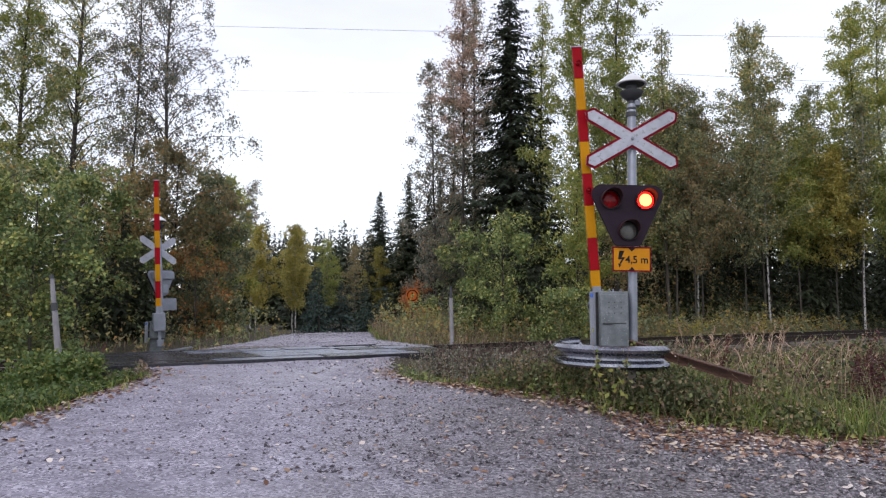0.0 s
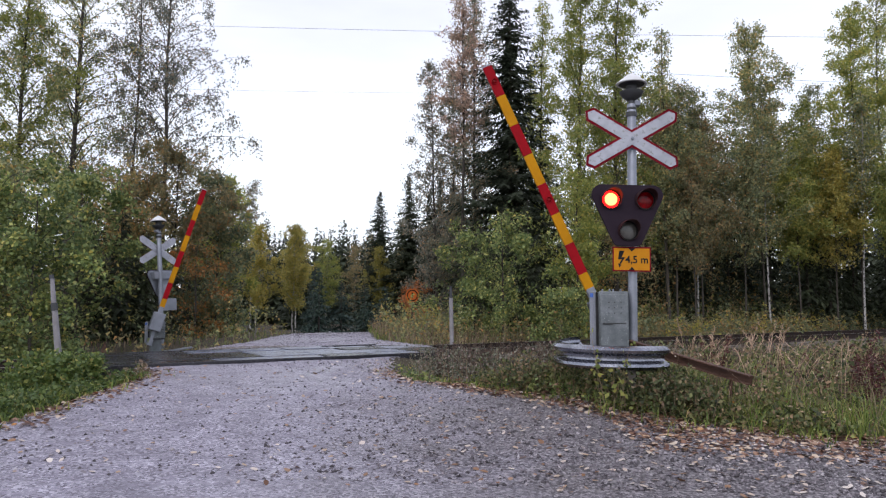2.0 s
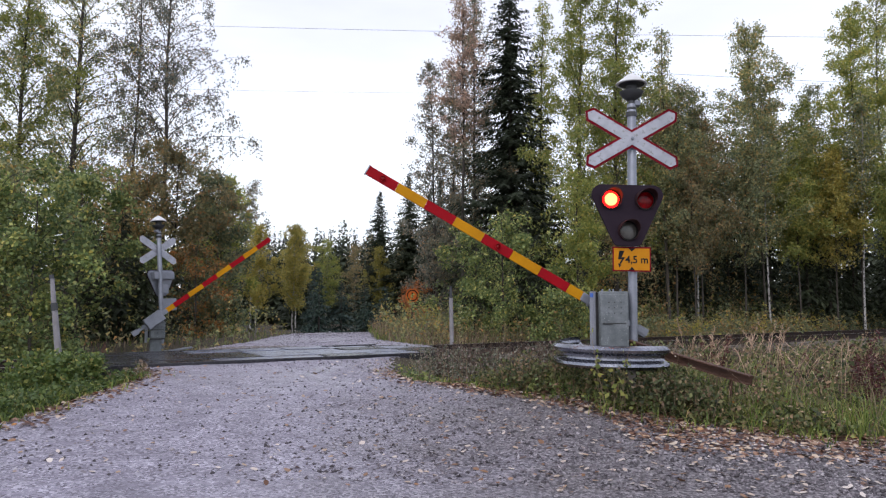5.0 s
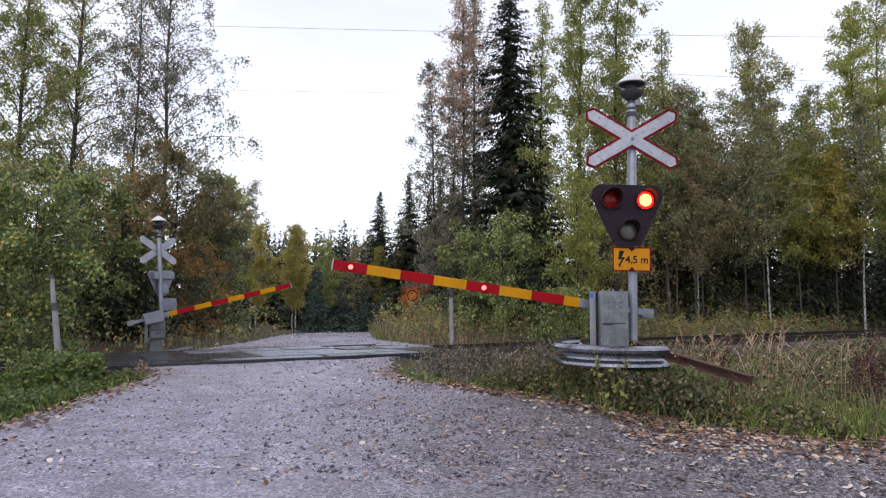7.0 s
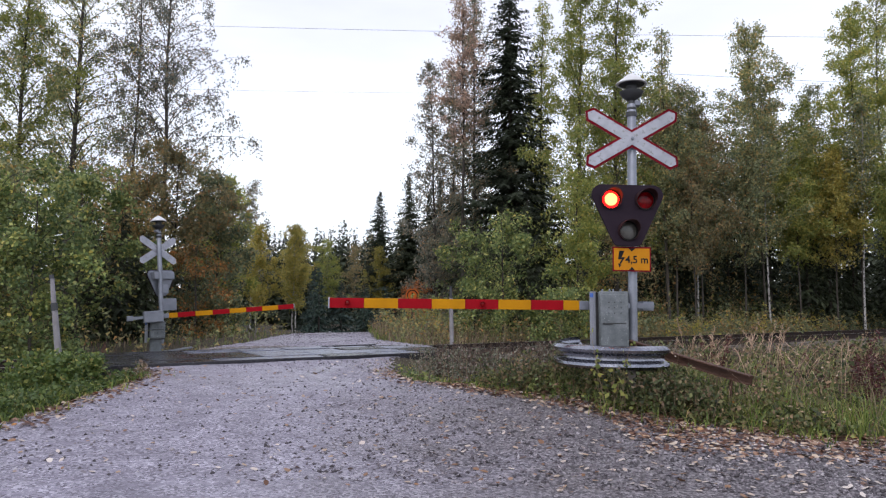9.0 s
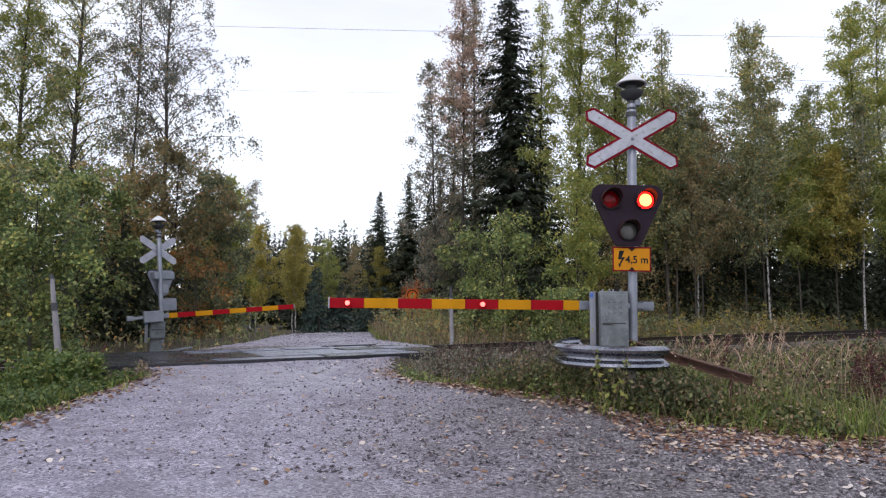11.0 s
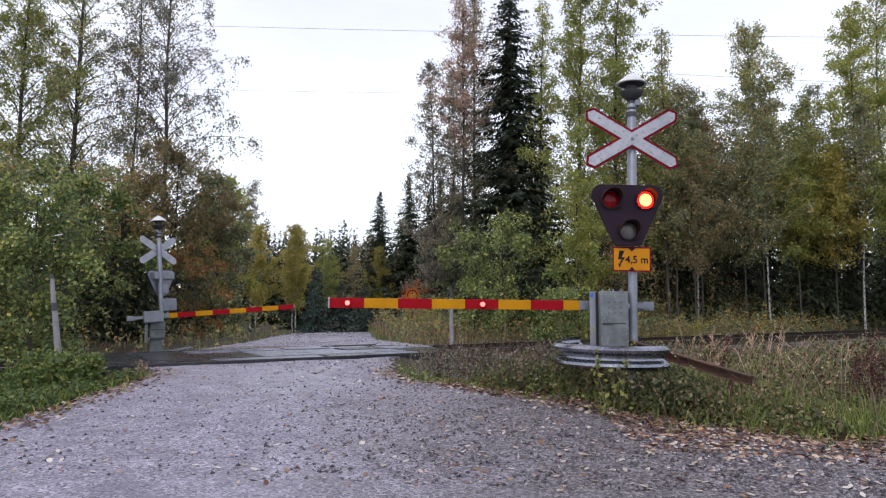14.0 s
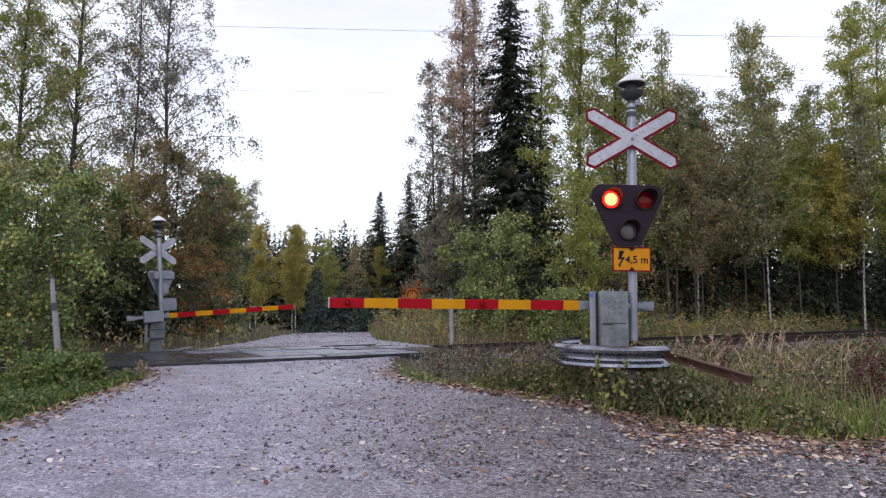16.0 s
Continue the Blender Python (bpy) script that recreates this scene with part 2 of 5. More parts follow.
L_WEED = leaf_material("dark_weeds", [(0.0, (0.03, 0.042, 0.02)), (0.4, (0.10, 0.13, 0.045)), (0.75, (0.22, 0.24, 0.09)), (0.9, (0.25, 0.17, 0.10)), (1.0, (0.45, 0.33, 0.18))], 0.3, cool=1.1)
L_GREYGREEN = leaf_material("grey_green_weeds", [(0.0, (0.07, 0.085, 0.045)), (0.5, (0.17, 0.19, 0.10)), (0.85, (0.30, 0.30, 0.19)), (1.0, (0.36, 0.26, 0.19))], 0.25)
L_DOCK = leaf_material("dark_red_seeds", [(0.0, (0.07, 0.022, 0.018)), (1.0, (0.15, 0.05, 0.035))], 0.1)
L_HEATH = leaf_material("purple_brown_weeds", [(0.0, (0.06, 0.045, 0.036)), (0.5, (0.115, 0.085, 0.062)), (1.0, (0.19, 0.14, 0.095))], 0.25, cool=1.05)
L_FALLEN = leaf_material("fallen_leaves", [(0.0, (0.13, 0.065, 0.04)), (0.2, (0.30, 0.17, 0.09)), (0.45, (0.50, 0.38, 0.27)), (0.7, (0.66, 0.58, 0.50)), (1.0, (0.78, 0.73, 0.66))], 0.1, 0.45, cool=1)
L_LITTER = leaf_material("leaf_litter", [(0.0, (0.07, 0.032, 0.025)), (0.35, (0.17, 0.085, 0.06)), (0.6, (0.30, 0.17, 0.11)), (0.85, (0.55, 0.43, 0.33)), (0.96, (0.70, 0.62, 0.52)), (1.0, (0.66, 0.30, 0.06))], 0.1, 0.45, cool=0.95)


# ---- mesh helpers ----
def mesh_of(name, verts, faces, mats):
    me = bpy.data.meshes.new(name)
    me.from_pydata([tuple(v) for v in verts], [], faces)
    for m in mats:
        me.materials.append(m)
    me.update()
    return me


def polys(name, corners, mats, which=None, smooth=False):
    """A mesh of separate faces from an array (count, corners, 3)."""
    corners = np.asarray(corners, np.float32)
    count, k = corners.shape[:2]
    me = bpy.data.meshes.new(name)
    me.vertices.add(count * k)
    me.vertices.foreach_set("co", corners.ravel())
    me.loops.add(count * k)
    me.loops.foreach_set("vertex_index", np.arange(count * k, dtype=np.int32))
    me.polygons.add(count)
    me.polygons.foreach_set("loop_start", np.arange(0, count * k, k, dtype=np.int32))
    for m in mats:
        me.materials.append(m)
    if which is not None:
        me.polygons.foreach_set("material_index", np.asarray(which, np.int32))
    me.update(calc_edges=True)
    return me


def indexed(name, verts, quads, mats):
    verts, quads = np.asarray(verts, np.float32), np.asarray(quads, np.int32)
    k = quads.shape[1]
    me = bpy.data.meshes.new(name)
    me.vertices.add(len(verts))
    me.vertices.foreach_set("co", verts.ravel())
    me.loops.add(quads.size)
    me.loops.foreach_set("vertex_index", quads.ravel())
    me.polygons.add(len(quads))
    me.polygons.foreach_set("loop_start", np.arange(0, quads.size, k, dtype=np.int32))
    for m in mats:
        me.materials.append(m)
    me.update(calc_edges=True)
    return me


def part(name, bm, mat, parent=None, label="", smooth=False, m=None):
    """Links a bmesh as one mesh object under a thing or a part."""
    me = bpy.data.meshes.new(name)
    bmesh.ops.recalc_face_normals(bm, faces=bm.faces)
    if smooth:
        for f in bm.faces:
            f.smooth = True
        for e in bm.edges:
            if len(e.link_faces) == 2 and e.calc_face_angle(0) > 0.6:
                e.smooth = False
    bm.to_mesh(me)
    bm.free()
    for x in mat if isinstance(mat, (list, tuple)) else [mat]:
        me.materials.append(x)
    ob = new(name, me)
    ob.parent = parent
    if m is not None:
        ob.matrix_basis = m
    if label:
        tagged(ob, label)
    return ob


def data_part(name, me, parent=None, label="", m=None):
    ob = new(name, me)
    ob.parent = parent
    if m is not None:
        ob.matrix_basis = m
    if label:
        tagged(ob, label)
    return ob


def thing(name, m, label, category, group="", kind=""):
    ob = new(name)
    ob.empty_display_size = 0.1
    ob.matrix_basis = m
    return tagged(ob, label, category, group, kind)


def box(sx, sy, sz, at=(0, 0, 0), bevel=0.0, bm=None):
    """A box whose base's centre is at the place given."""
    fresh = bmesh.new()
    bmesh.ops.create_cube(fresh, size=1)
    bmesh.ops.scale(fresh, vec=(sx, sy, sz), verts=fresh.verts)
    if bevel:
        bmesh.ops.bevel(fresh, geom=fresh.edges[:], offset=bevel, segments=2, affect="EDGES", profile=0.6)
    bmesh.ops.translate(fresh, vec=(at[0], at[1], at[2] + sz / 2), verts=fresh.verts)
    if bm is None:
        return fresh
    me = bpy.data.meshes.new("join")
    fresh.to_mesh(me)
    fresh.free()
    bm.from_mesh(me)
    bpy.data.meshes.remove(me)
    return bm


def tube(points, radii, sides=10, bm=None, cap=True):
    """A tapered tube along points."""
    bm = bm or bmesh.new()
    pts = [Vector(p) for p in points]
    rings = []
    for i, p in enumerate(pts):
        d = (pts[min(i + 1, len(pts) - 1)] - pts[max(i - 1, 0)]).normalized()
        side = d.cross(Vector((0.31, 0.95, 0.05))).normalized()
        up = d.cross(side)
        r = radii[i] if isinstance(radii, (list, tuple)) else radii
        rings.append([bm.verts.new(p + r * (math.cos(a) * side + math.sin(a) * up)) for a in (2 * math.pi * k / sides for k in range(sides))])
    for a, b in zip(rings, rings[1:]):
        for k in range(sides):
            bm.faces.new((a[k], a[(k + 1) % sides], b[(k + 1) % sides], b[k]))
    if cap:
        bm.faces.new(rings[0][::-1])
        bm.faces.new(rings[-1])
    return bm


def lathe(profile, sides=28, cap=True):
    """A turned body round z from (radius, height) pairs."""
    bm = bmesh.new()
    rings = [[bm.verts.new((r * math.cos(a), r * math.sin(a), z)) for a in (2 * math.pi * k / sides for k in range(sides))] for r, z in profile]
    for a, b in zip(rings, rings[1:]):
        for k in range(sides):
            bm.faces.new((a[k], a[(k + 1) % sides], b[(k + 1) % sides], b[k]))
    if cap:
        bm.faces.new(rings[0][::-1])
        bm.faces.new(rings[-1])
    return bm


def plate(outline, thick, bevel=0.0, y=0.0):
    """An upright plate: outline in (x, z), its front at y, its back at y + thick."""
    bm = bmesh.new()
    front = bm.faces.new([bm.verts.new((x, y, z)) for x, z in outline])
    out = bmesh.ops.extrude_face_region(bm, geom=[front])
    bmesh.ops.translate(bm, vec=(0, thick, 0), verts=[v for v in out["geom"] if isinstance(v, bmesh.types.BMVert)])
    if bevel:
        bmesh.ops.bevel(bm, geom=bm.edges[:], offset=bevel, segments=1, affect="EDGES")
    return bm


# ---- the lie of the land ----
TRACK_AT = Vector((0.0, 13.07))
TRACK_DIR, TRACK_OUT = Vector((0.848, 0.530)), Vector((-0.530, 0.848))
RAIL_TOP = 0.47
TRACK_TURN = math.degrees(math.atan2(0.530, 0.848))


def track_coords(x, y):
    """Metres along the track and across it, from the near edge of the crossing deck."""
    dx, dy = x - TRACK_AT[0], y - TRACK_AT[1]
    return dx * TRACK_DIR[0] + dy * TRACK_DIR[1], dx * TRACK_OUT[0] + dy * TRACK_OUT[1]


def on_track(t, s, z=0.0):
    p = TRACK_AT + TRACK_DIR * t + TRACK_OUT * s
    return Vector((p[0], p[1], z))


ROAD_LEFT = ([-60, 0, 4, 5.8, 7.5, 9.6, 10.3, 11.0, 15, 16.6, 18.8, 22, 30, 60, 400], [-14, -5, -3.8, -3.66, -3.82, -3.95, -4.6, -4.7, -4.8, -4.6, -4.65, -4.8, -6.0, -13, -60])
ROAD_RIGHT = ([-60, 3.0, 5.4, 6.08, 6.26, 6.44, 6.76, 7.06, 7.5, 8.04, 8.54, 9.24, 10.54, 12.3, 13, 15.3, 18, 21, 30, 60, 400], [30, 14, 8, 3.8, 3.08, 2.65, 2.25, 1.84, 1.48, 1.07, 0.45, -0.48, -0.84, -0.92, -0.5, -0.3, -1.8, -2.2, -3.4, -10, -57])
RISE = ([-60, -12, -9, -7.5, -6, -4, -1, -0.05, 3, 7.5, 11, 18, 30, 60, 400], [-0.1, 0.0, 0.08, 0.16, 0.24, 0.33, 0.395, 0.425, 0.455, 0.47, 0.40, -0.1, -0.6, -0.9, -1.0])


def beside(y, line):
    """The edge's place at y and how far its slant stretches distances along x."""
    slope = (np.interp(y + 0.3, *line) - np.interp(y - 0.3, *line)) / 0.6
    return np.interp(y, *line), np.sqrt(1 + slope ** 2)


def off_road(x, y):
    """Metres outside the road's edges, negative on the road."""
    (a, sa), (b, sb) = beside(y, ROAD_LEFT), beside(y, ROAD_RIGHT)
    return np.maximum((a - x) / sa, (x - b) / sb)


def wavy(x, y, size, seed=0.0):
    """A smooth unevenness between -1 and 1."""
    a = np.sin(x / size * 1.7 + seed) * np.cos(y / size * 1.3 - seed * 1.7)
    b = np.sin((x + y * 0.6) / size * 3.1 + seed * 2.3) * np.sin((y - x * 0.4) / size * 2.7 + seed)
    return 0.6 * a + 0.4 * b


def land(x, y):
    x, y = np.asarray(x, float), np.asarray(y, float)
    t, s = track_coords(x, y)
    z = np.interp(s, *RISE)
    off = np.clip(off_road(x, y) / 0.6, 0, 1)
    bed = np.interp(s, [-5, -2.6, -0.9, 0.0, 2.8, 3.8, 6, 9], [0.0, -0.18, -0.22, -0.20, -0.20, -0.3, -0.22, 0.0])
    z = z - 0.10 * ((s > 0.02) & (s < 2.78) & (t > -6.2) & (t < 0.3))
    verge = np.interp(s, [-8, -6.5, -4.5, -2.5], [0.0, 0.05, 0.08, 0.0])
    z = z + off * (bed + verge) + off * 0.05 * wavy(x, y, 0.9, 1.0) + (1 - off) * 0.012 * wavy(x, y, 0.7, 2.0)
    z = z + off * 0.16 * np.exp(-((x - 2.0) ** 2 / 1.0 + (y - 8.1) ** 2 / 0.5))
    far = np.clip((np.hypot(x, y) - 60) / 200, 0, 1)
    return z + far * 2.0


def land_at(x, y):
    return float(land(x, y))


def spread(near_a, near_b, step, out_a, out_b):
    mid = np.arange(near_a, near_b, step)
    lo = near_a - np.geomspace(0.15, near_a - out_a, 36)[::-1]
    hi = near_b + np.geomspace(0.15, out_b - near_b, 36)
    return np.concatenate([lo, mid, hi])


def make_ground():
    xs, ys = spread(-9, 11, 0.10, -900, 900), spread(3, 20, 0.10, -300, 1500)
    gx, gy = np.meshgrid(xs, ys)
    gz = land(gx, gy)
    n, k = len(xs), len(ys)
    idx = np.arange(n * k).reshape(k, n)
    quads = np.stack([idx[:-1, :-1], idx[:-1, 1:], idx[1:, 1:], idx[1:, :-1]], -1).reshape(-1, 4)
    pts = np.stack([gx, gy, gz], -1).reshape(-1, 3)
    g = new("ground", indexed("ground", pts, quads, [M_SOIL]))
    tagged(g, "dark soil with leaf litter beside the railway", "ground", kind="structure")
    xs, ys = np.arange(-9, 11, 0.08), np.concatenate([np.arange(-6, 3, 0.15), np.arange(3, 16, 0.08), np.arange(16, 60, 0.3)])
    gx, gy = np.meshgrid(xs, ys)
    n, k = len(xs), len(ys)
    idx = np.arange(n * k).reshape(k, n)
    quads = np.stack([idx[:-1, :-1], idx[:-1, 1:], idx[1:, 1:], idx[1:, :-1]], -1).reshape(-1, 4)
    pts = np.stack([gx, gy, land(gx, gy) + 0.014 + 0.006 * wavy(gx, gy, 0.13, 3.0)], -1).reshape(-1, 3)
    c = pts[quads].mean(1)
    keep = off_road(c[:, 0], c[:, 1]) < 0.10 * wavy(c[:, 0], c[:, 1], 0.35, 4.0) + 0.06
    along, across = track_coords(c[:, 0], c[:, 1])
    keep &= ~((across > 0.0) & (across < 2.80) & (along > -6.0) & (along < 0.1))
    quads = quads[keep]
    used = np.unique(quads)
    back = np.zeros(len(pts), int)
    back[used] = np.arange(len(used))
    me = indexed("road", pts[used], back[quads], [M_ROAD])
    me.polygons.foreach_set("use_smooth", np.ones(len(me.polygons), bool))
    tagged(new("road", me), "wet grey gravel road strewn with fallen leaves", "road", kind="structure")
    g.data.polygons.foreach_set("use_smooth", np.ones(len(g.data.polygons), bool))


make_ground()


# ---- the railway ----
def rail_bm(length):
    """A rail along x from 0: foot, web and head, its top at z = 0."""
    outline = [(-0.075, -0.172), (0.075, -0.172), (0.075, -0.158), (0.012, -0.140), (0.012, -0.045), (0.035, -0.032), (0.035, -0.004), (0.028, 0), (-0.028, 0), (-0.035, -0.004), (-0.035, -0.032), (-0.012, -0.045), (-0.012, -0.140), (-0.075, -0.158)]
    bm = bmesh.new()
    ends = [[bm.verts.new((x, y, z)) for y, z in outline] for x in (0, length)]
    for k in range(len(outline)):
        j = (k + 1) % len(outline)
        f = bm.faces.new((ends[0][k], ends[0][j], ends[1][j], ends[1][k]))
        f.material_index = 1 if k in (6, 7, 8) else 0
    bm.faces.new(ends[0][::-1])
    bm.faces.new(ends[1])
    return bm


def make_track():
    track = thing("railway_track", pose(TRACK_AT[0], TRACK_AT[1], 0, 0, 0, TRACK_TURN), "railway track with rusty rails on ballast through the forest", "railway track", kind="structure")
    for s in (0.64, 2.164):
        part("rail", rail_bm(260), [M_RAILSIDE, M_RAILTOP], track, "rusty steel rail with a worn bright top", m=pose(-90, s, RAIL_TOP))
    me = None
    for k in range(-60, 170):
        t = k * 0.61
        if -6.2 < t < 0.2:
            continue
        if me is None:
            ob = part("sleeper", box(0.24, 2.6, 0.17, bevel=0.015), M_SLEEPER, track, m=pose(t, 1.4, RAIL_TOP - 0.345))
            me = ob.data
        else:
            data_part("sleeper", me, track, m=pose(t, 1.4, RAIL_TOP - 0.345))
    return track


def stones(name, spots, sizes, mat, label, sink=0.5, flat=0.85):
    """Loose stones, each an uneven lump half sunk into what it lies on."""
    rng = np.random.default_rng(len(spots))
    n = len(spots)
    base = np.array([(1, 0, 0), (0, 1, 0), (-1, 0, 0), (0, -1, 0), (0, 0, 1)], float)
    tri = np.array([(0, 1, 4), (1, 2, 4), (2, 3, 4), (3, 0, 4), (2, 1, 0), (3, 2, 0)])
    v = base[None] * rng.uniform(0.55, 1.1, (n, 5, 1)) + rng.normal(0, 0.16, (n, 5, 3))
    v[:, :, 2] *= flat
    a = rng.uniform(0, 6.28, n)
    c, s = np.cos(a)[:, None], np.sin(a)[:, None]
    v = np.stack([v[..., 0] * c - v[..., 1] * s, v[..., 0] * s + v[..., 1] * c, v[..., 2]], -1) * sizes[:, None, None]
    v += spots[:, None, :]
    v[..., 2] += (sizes * (1 - 2 * sink) * flat)[:, None]
    f = (np.arange(n)[:, None, None] * 5 + tri[None]).reshape(-1, 3)
    return tagged(new(name, indexed(name, v.reshape(-1, 3), f, [mat])), label, "stones", kind="stuff")


def make_ballast():
    rng = np.random.default_rng(5)
    t = np.concatenate([rng.uniform(-12, 20, 7500), 20 + 40 * rng.random(3000) ** 1.4])
    s = rng.uniform(-0.75, 3.6, len(t))
    keep = (t < -6.0) | (t > 0.2)
    t, s = t[keep], s[keep]
    u, v = rng.uniform(-6.6, -1.8, 2600), 2.86 + 0.75 * rng.random(2600) ** 1.5
    t, s = np.concatenate([t, u]), np.concatenate([s, v])
    x = TRACK_AT[0] + TRACK_DIR[0] * t + TRACK_OUT[0] * s
    y = TRACK_AT[1] + TRACK_DIR[1] * t + TRACK_OUT[1] * s
    stones("ballast", np.stack([x, y, land(x, y)], -1), rng.uniform(0.02, 0.05, len(x)), M_BALLAST, "grey-brown crushed stone ballast under the rails")


def make_deck():
    """The crossing's panels beside and between the rails."""
    deck = thing("crossing_deck", pose(TRACK_AT[0], TRACK_AT[1], 0, 0, 0, TRACK_TURN), "wet dark rubber level crossing deck, sky sheen painted on its middle panels", "crossing deck", kind="structure")
    # Black strips draw the dark line along both edges of the deck.
    for s in (-0.075, 2.825):
        part("edge_strip", box(6.0, 0.05, 0.16, (-2.98, s + 0.025, RAIL_TOP - 0.142), 0.008), M_DECK, deck, "black strip along the deck's edge")
    rng = random.Random(4)
    for row, (a, b) in enumerate(((-0.02, 0.585), (0.70, 1.395), (1.405, 2.10), (2.225, 2.82))):
        t = -5.95
        while t < -0.15:
            w = 0.93
            # Most middle panels get the painted sky sheen; the rest stay dark rubber.
            grey = rng.random() < (0.78 if -4.2 < t < -0.9 else 0.05)
            part("deck_panel", box(w - 0.03, b - a, 0.12, (w / 2, (a + b) / 2, 0), 0.008), M_DECK_SHEEN if grey else M_DECK, deck, m=pose(t, 0, RAIL_TOP - 0.112 + rng.uniform(-0.006, 0.006), rng.uniform(-0.3, 0.3), rng.uniform(-0.25, 0.25)))
            t += w
    return deck


# ---- the crossing's signals and barriers ----
def arm_outline(half, wide, point):
    return [(-half, 0), (-half + point, -wide), (half - point, -wide), (half, 0), (half - point, wide), (-half + point, wide)]


def crossbuck(parent, m):
    for turn, y in ((-29.5, 0.0), (31.0, 0.0075)):
        a = part("crossbuck_arm", plate(arm_outline(0.625, 0.088, 0.062), 0.006, 0, y), M_SIGNWHITE, parent, "white crossbuck arm with a red border", m=m @ pose(0, 0, 0, 0, -turn, 0))
        part("red_border", plate(arm_outline(0.626, 0.089, 0.062), 0.003, 0, -0.004 - y * 0.5), M_RED, a)
        part("white_face", plate(arm_outline(0.596, 0.061, 0.048), 0.003, 0, -0.012 - y * 0.5), M_SIGNWHITE, a)
    part("hub_bolt", lathe([(0.02, 0), (0.02, 0.008), (0.008, 0.014)], 10), M_GALV, parent, m=m @ pose(0, -0.026, 0, 90))


def lamp_unit(parent, m, label):
    """A three-lamp board with hooded lenses; gives the two red lamps' places."""
    outline = []
    for cx, cz, r, a0, a1 in ((-0.30, 0.225, 0.115, 205, 90), (0.30, 0.225, 0.115, 90, -25), (0.10, -0.29, 0.075, -25, -90), (-0.10, -0.29, 0.075, -90, -155)):
        for k in range(7):
            a = radians(a0 + (a1 - a0) * k / 6)
            outline.append((cx + r * math.cos(a), cz + r * math.sin(a)))
    board = part("signal_board", plate(outline, 0.03, 0.004), M_BOARD, parent, label, m=m)
    rim = plate(outline, 0.02, 0.0, 0.03)
    bmesh.ops.scale(rim, vec=(0.96, 1, 0.96), verts=rim.verts)
    part("board_back", rim, M_GALV, board)
    part("lamp_housing", box(0.62, 0.14, 0.20, (0, 0.12, 0.08), 0.02), M_GALV, board)
    part("lower_housing", box(0.22, 0.14, 0.24, (0, 0.12, -0.30), 0.02), M_GALV, board)
    lamps = []
    for x, z, lens in ((-0.200, 0.165, M_LENS_RED), (0.200, 0.165, M_LENS_RED), (0.0, -0.19, M_LENS_GREY)):
        hood = bmesh.new()
        n = 22
        rows = []
        for k in range(n + 1):
            a = radians(-55 + 290 * k / n)
            reach = 0.06 + 0.12 * max(0.0, math.sin(a)) ** 0.6
            rows.append([hood.verts.new((r * math.cos(a), y, r * math.sin(a))) for r, y in ((0.118, 0.0), (0.118, -reach), (0.112, -reach), (0.112, 0.0))])
        for p, q in zip(rows, rows[1:]):
            for i in range(4):
                hood.faces.new((p[i], p[(i + 1) % 4], q[(i + 1) % 4], q[i]))
        part("hood", hood, M_HOOD, board, smooth=True, m=pose(x, 0, z))
        ring = lathe([(0.112, 0), (0.112, 0.02), (0.098, 0.024), (0.098, 0.0)], 28)
        part("lens_ring", ring, M_BLACK, board, m=pose(x, -0.001, z, 90))
        dome = lathe([(0.097, 0), (0.097, 0.006), (0.08, 0.014), (0.05, 0.019), (0.015, 0.021)], 28)
        part("lens", dome, lens, board, smooth=True, m=pose(x, -0.002, z, 90))
        lamps.append((board, x, z))
    return lamps[:2]


def lit_lamp(board, x, z):
    """A lit lamp: a red dome that comes out of the lens as it lights, and a bright core that comes out of it in turn."""
    glow = part("lit_lamp", lathe([(0.105, -0.02), (0.105, -0.002), (0.090, 0.009), (0.070, 0.018), (0.045, 0.026), (0.012, 0.030)], 26), M_GLOW_RIM, board, "glowing red signal lamp", smooth=True, m=pose(x, 0.0, z, 90))
    core = part("bright_core", lathe([(0.072, -0.02), (0.072, 0.018), (0.064, 0.027), (0.045, 0.034), (0.012, 0.038)], 26), M_GLOW_CORE, glow, smooth=True)
    return glow, core


def bell(parent, m, cap_mat):
    part("bell_cap", lathe([(0.178, 0.0), (0.180, 0.008), (0.150, 0.035), (0.075, 0.095), (0.03, 0.125), (0.008, 0.133)], 32), cap_mat, parent, "white conical bell cap", smooth=True, m=m @ pose(0, 0, 0.12))
    part("bell_body", lathe([(0.045, -0.075), (0.070, -0.060), (0.112, -0.020), (0.137, 0.016), (0.140, 0.030), (0.118, 0.036), (0.070, 0.034), (0.066, 0.100), (0.150, 0.119)], 32), M_DARKMETAL, parent, "dark grey bell housing", smooth=True, m=m)
    part("bell_neck", lathe([(0.048, -0.19), (0.056, -0.185), (0.056, -0.160), (0.036, -0.155), (0.034, -0.06)], 24), M_DARKMETAL, parent, "dark cast neck", smooth=True, m=m)
    part("neck_clamp", box(0.07, 0.09, 0.06, (0.06, 0, -0.14), 0.008), M_GALV, parent, m=m)


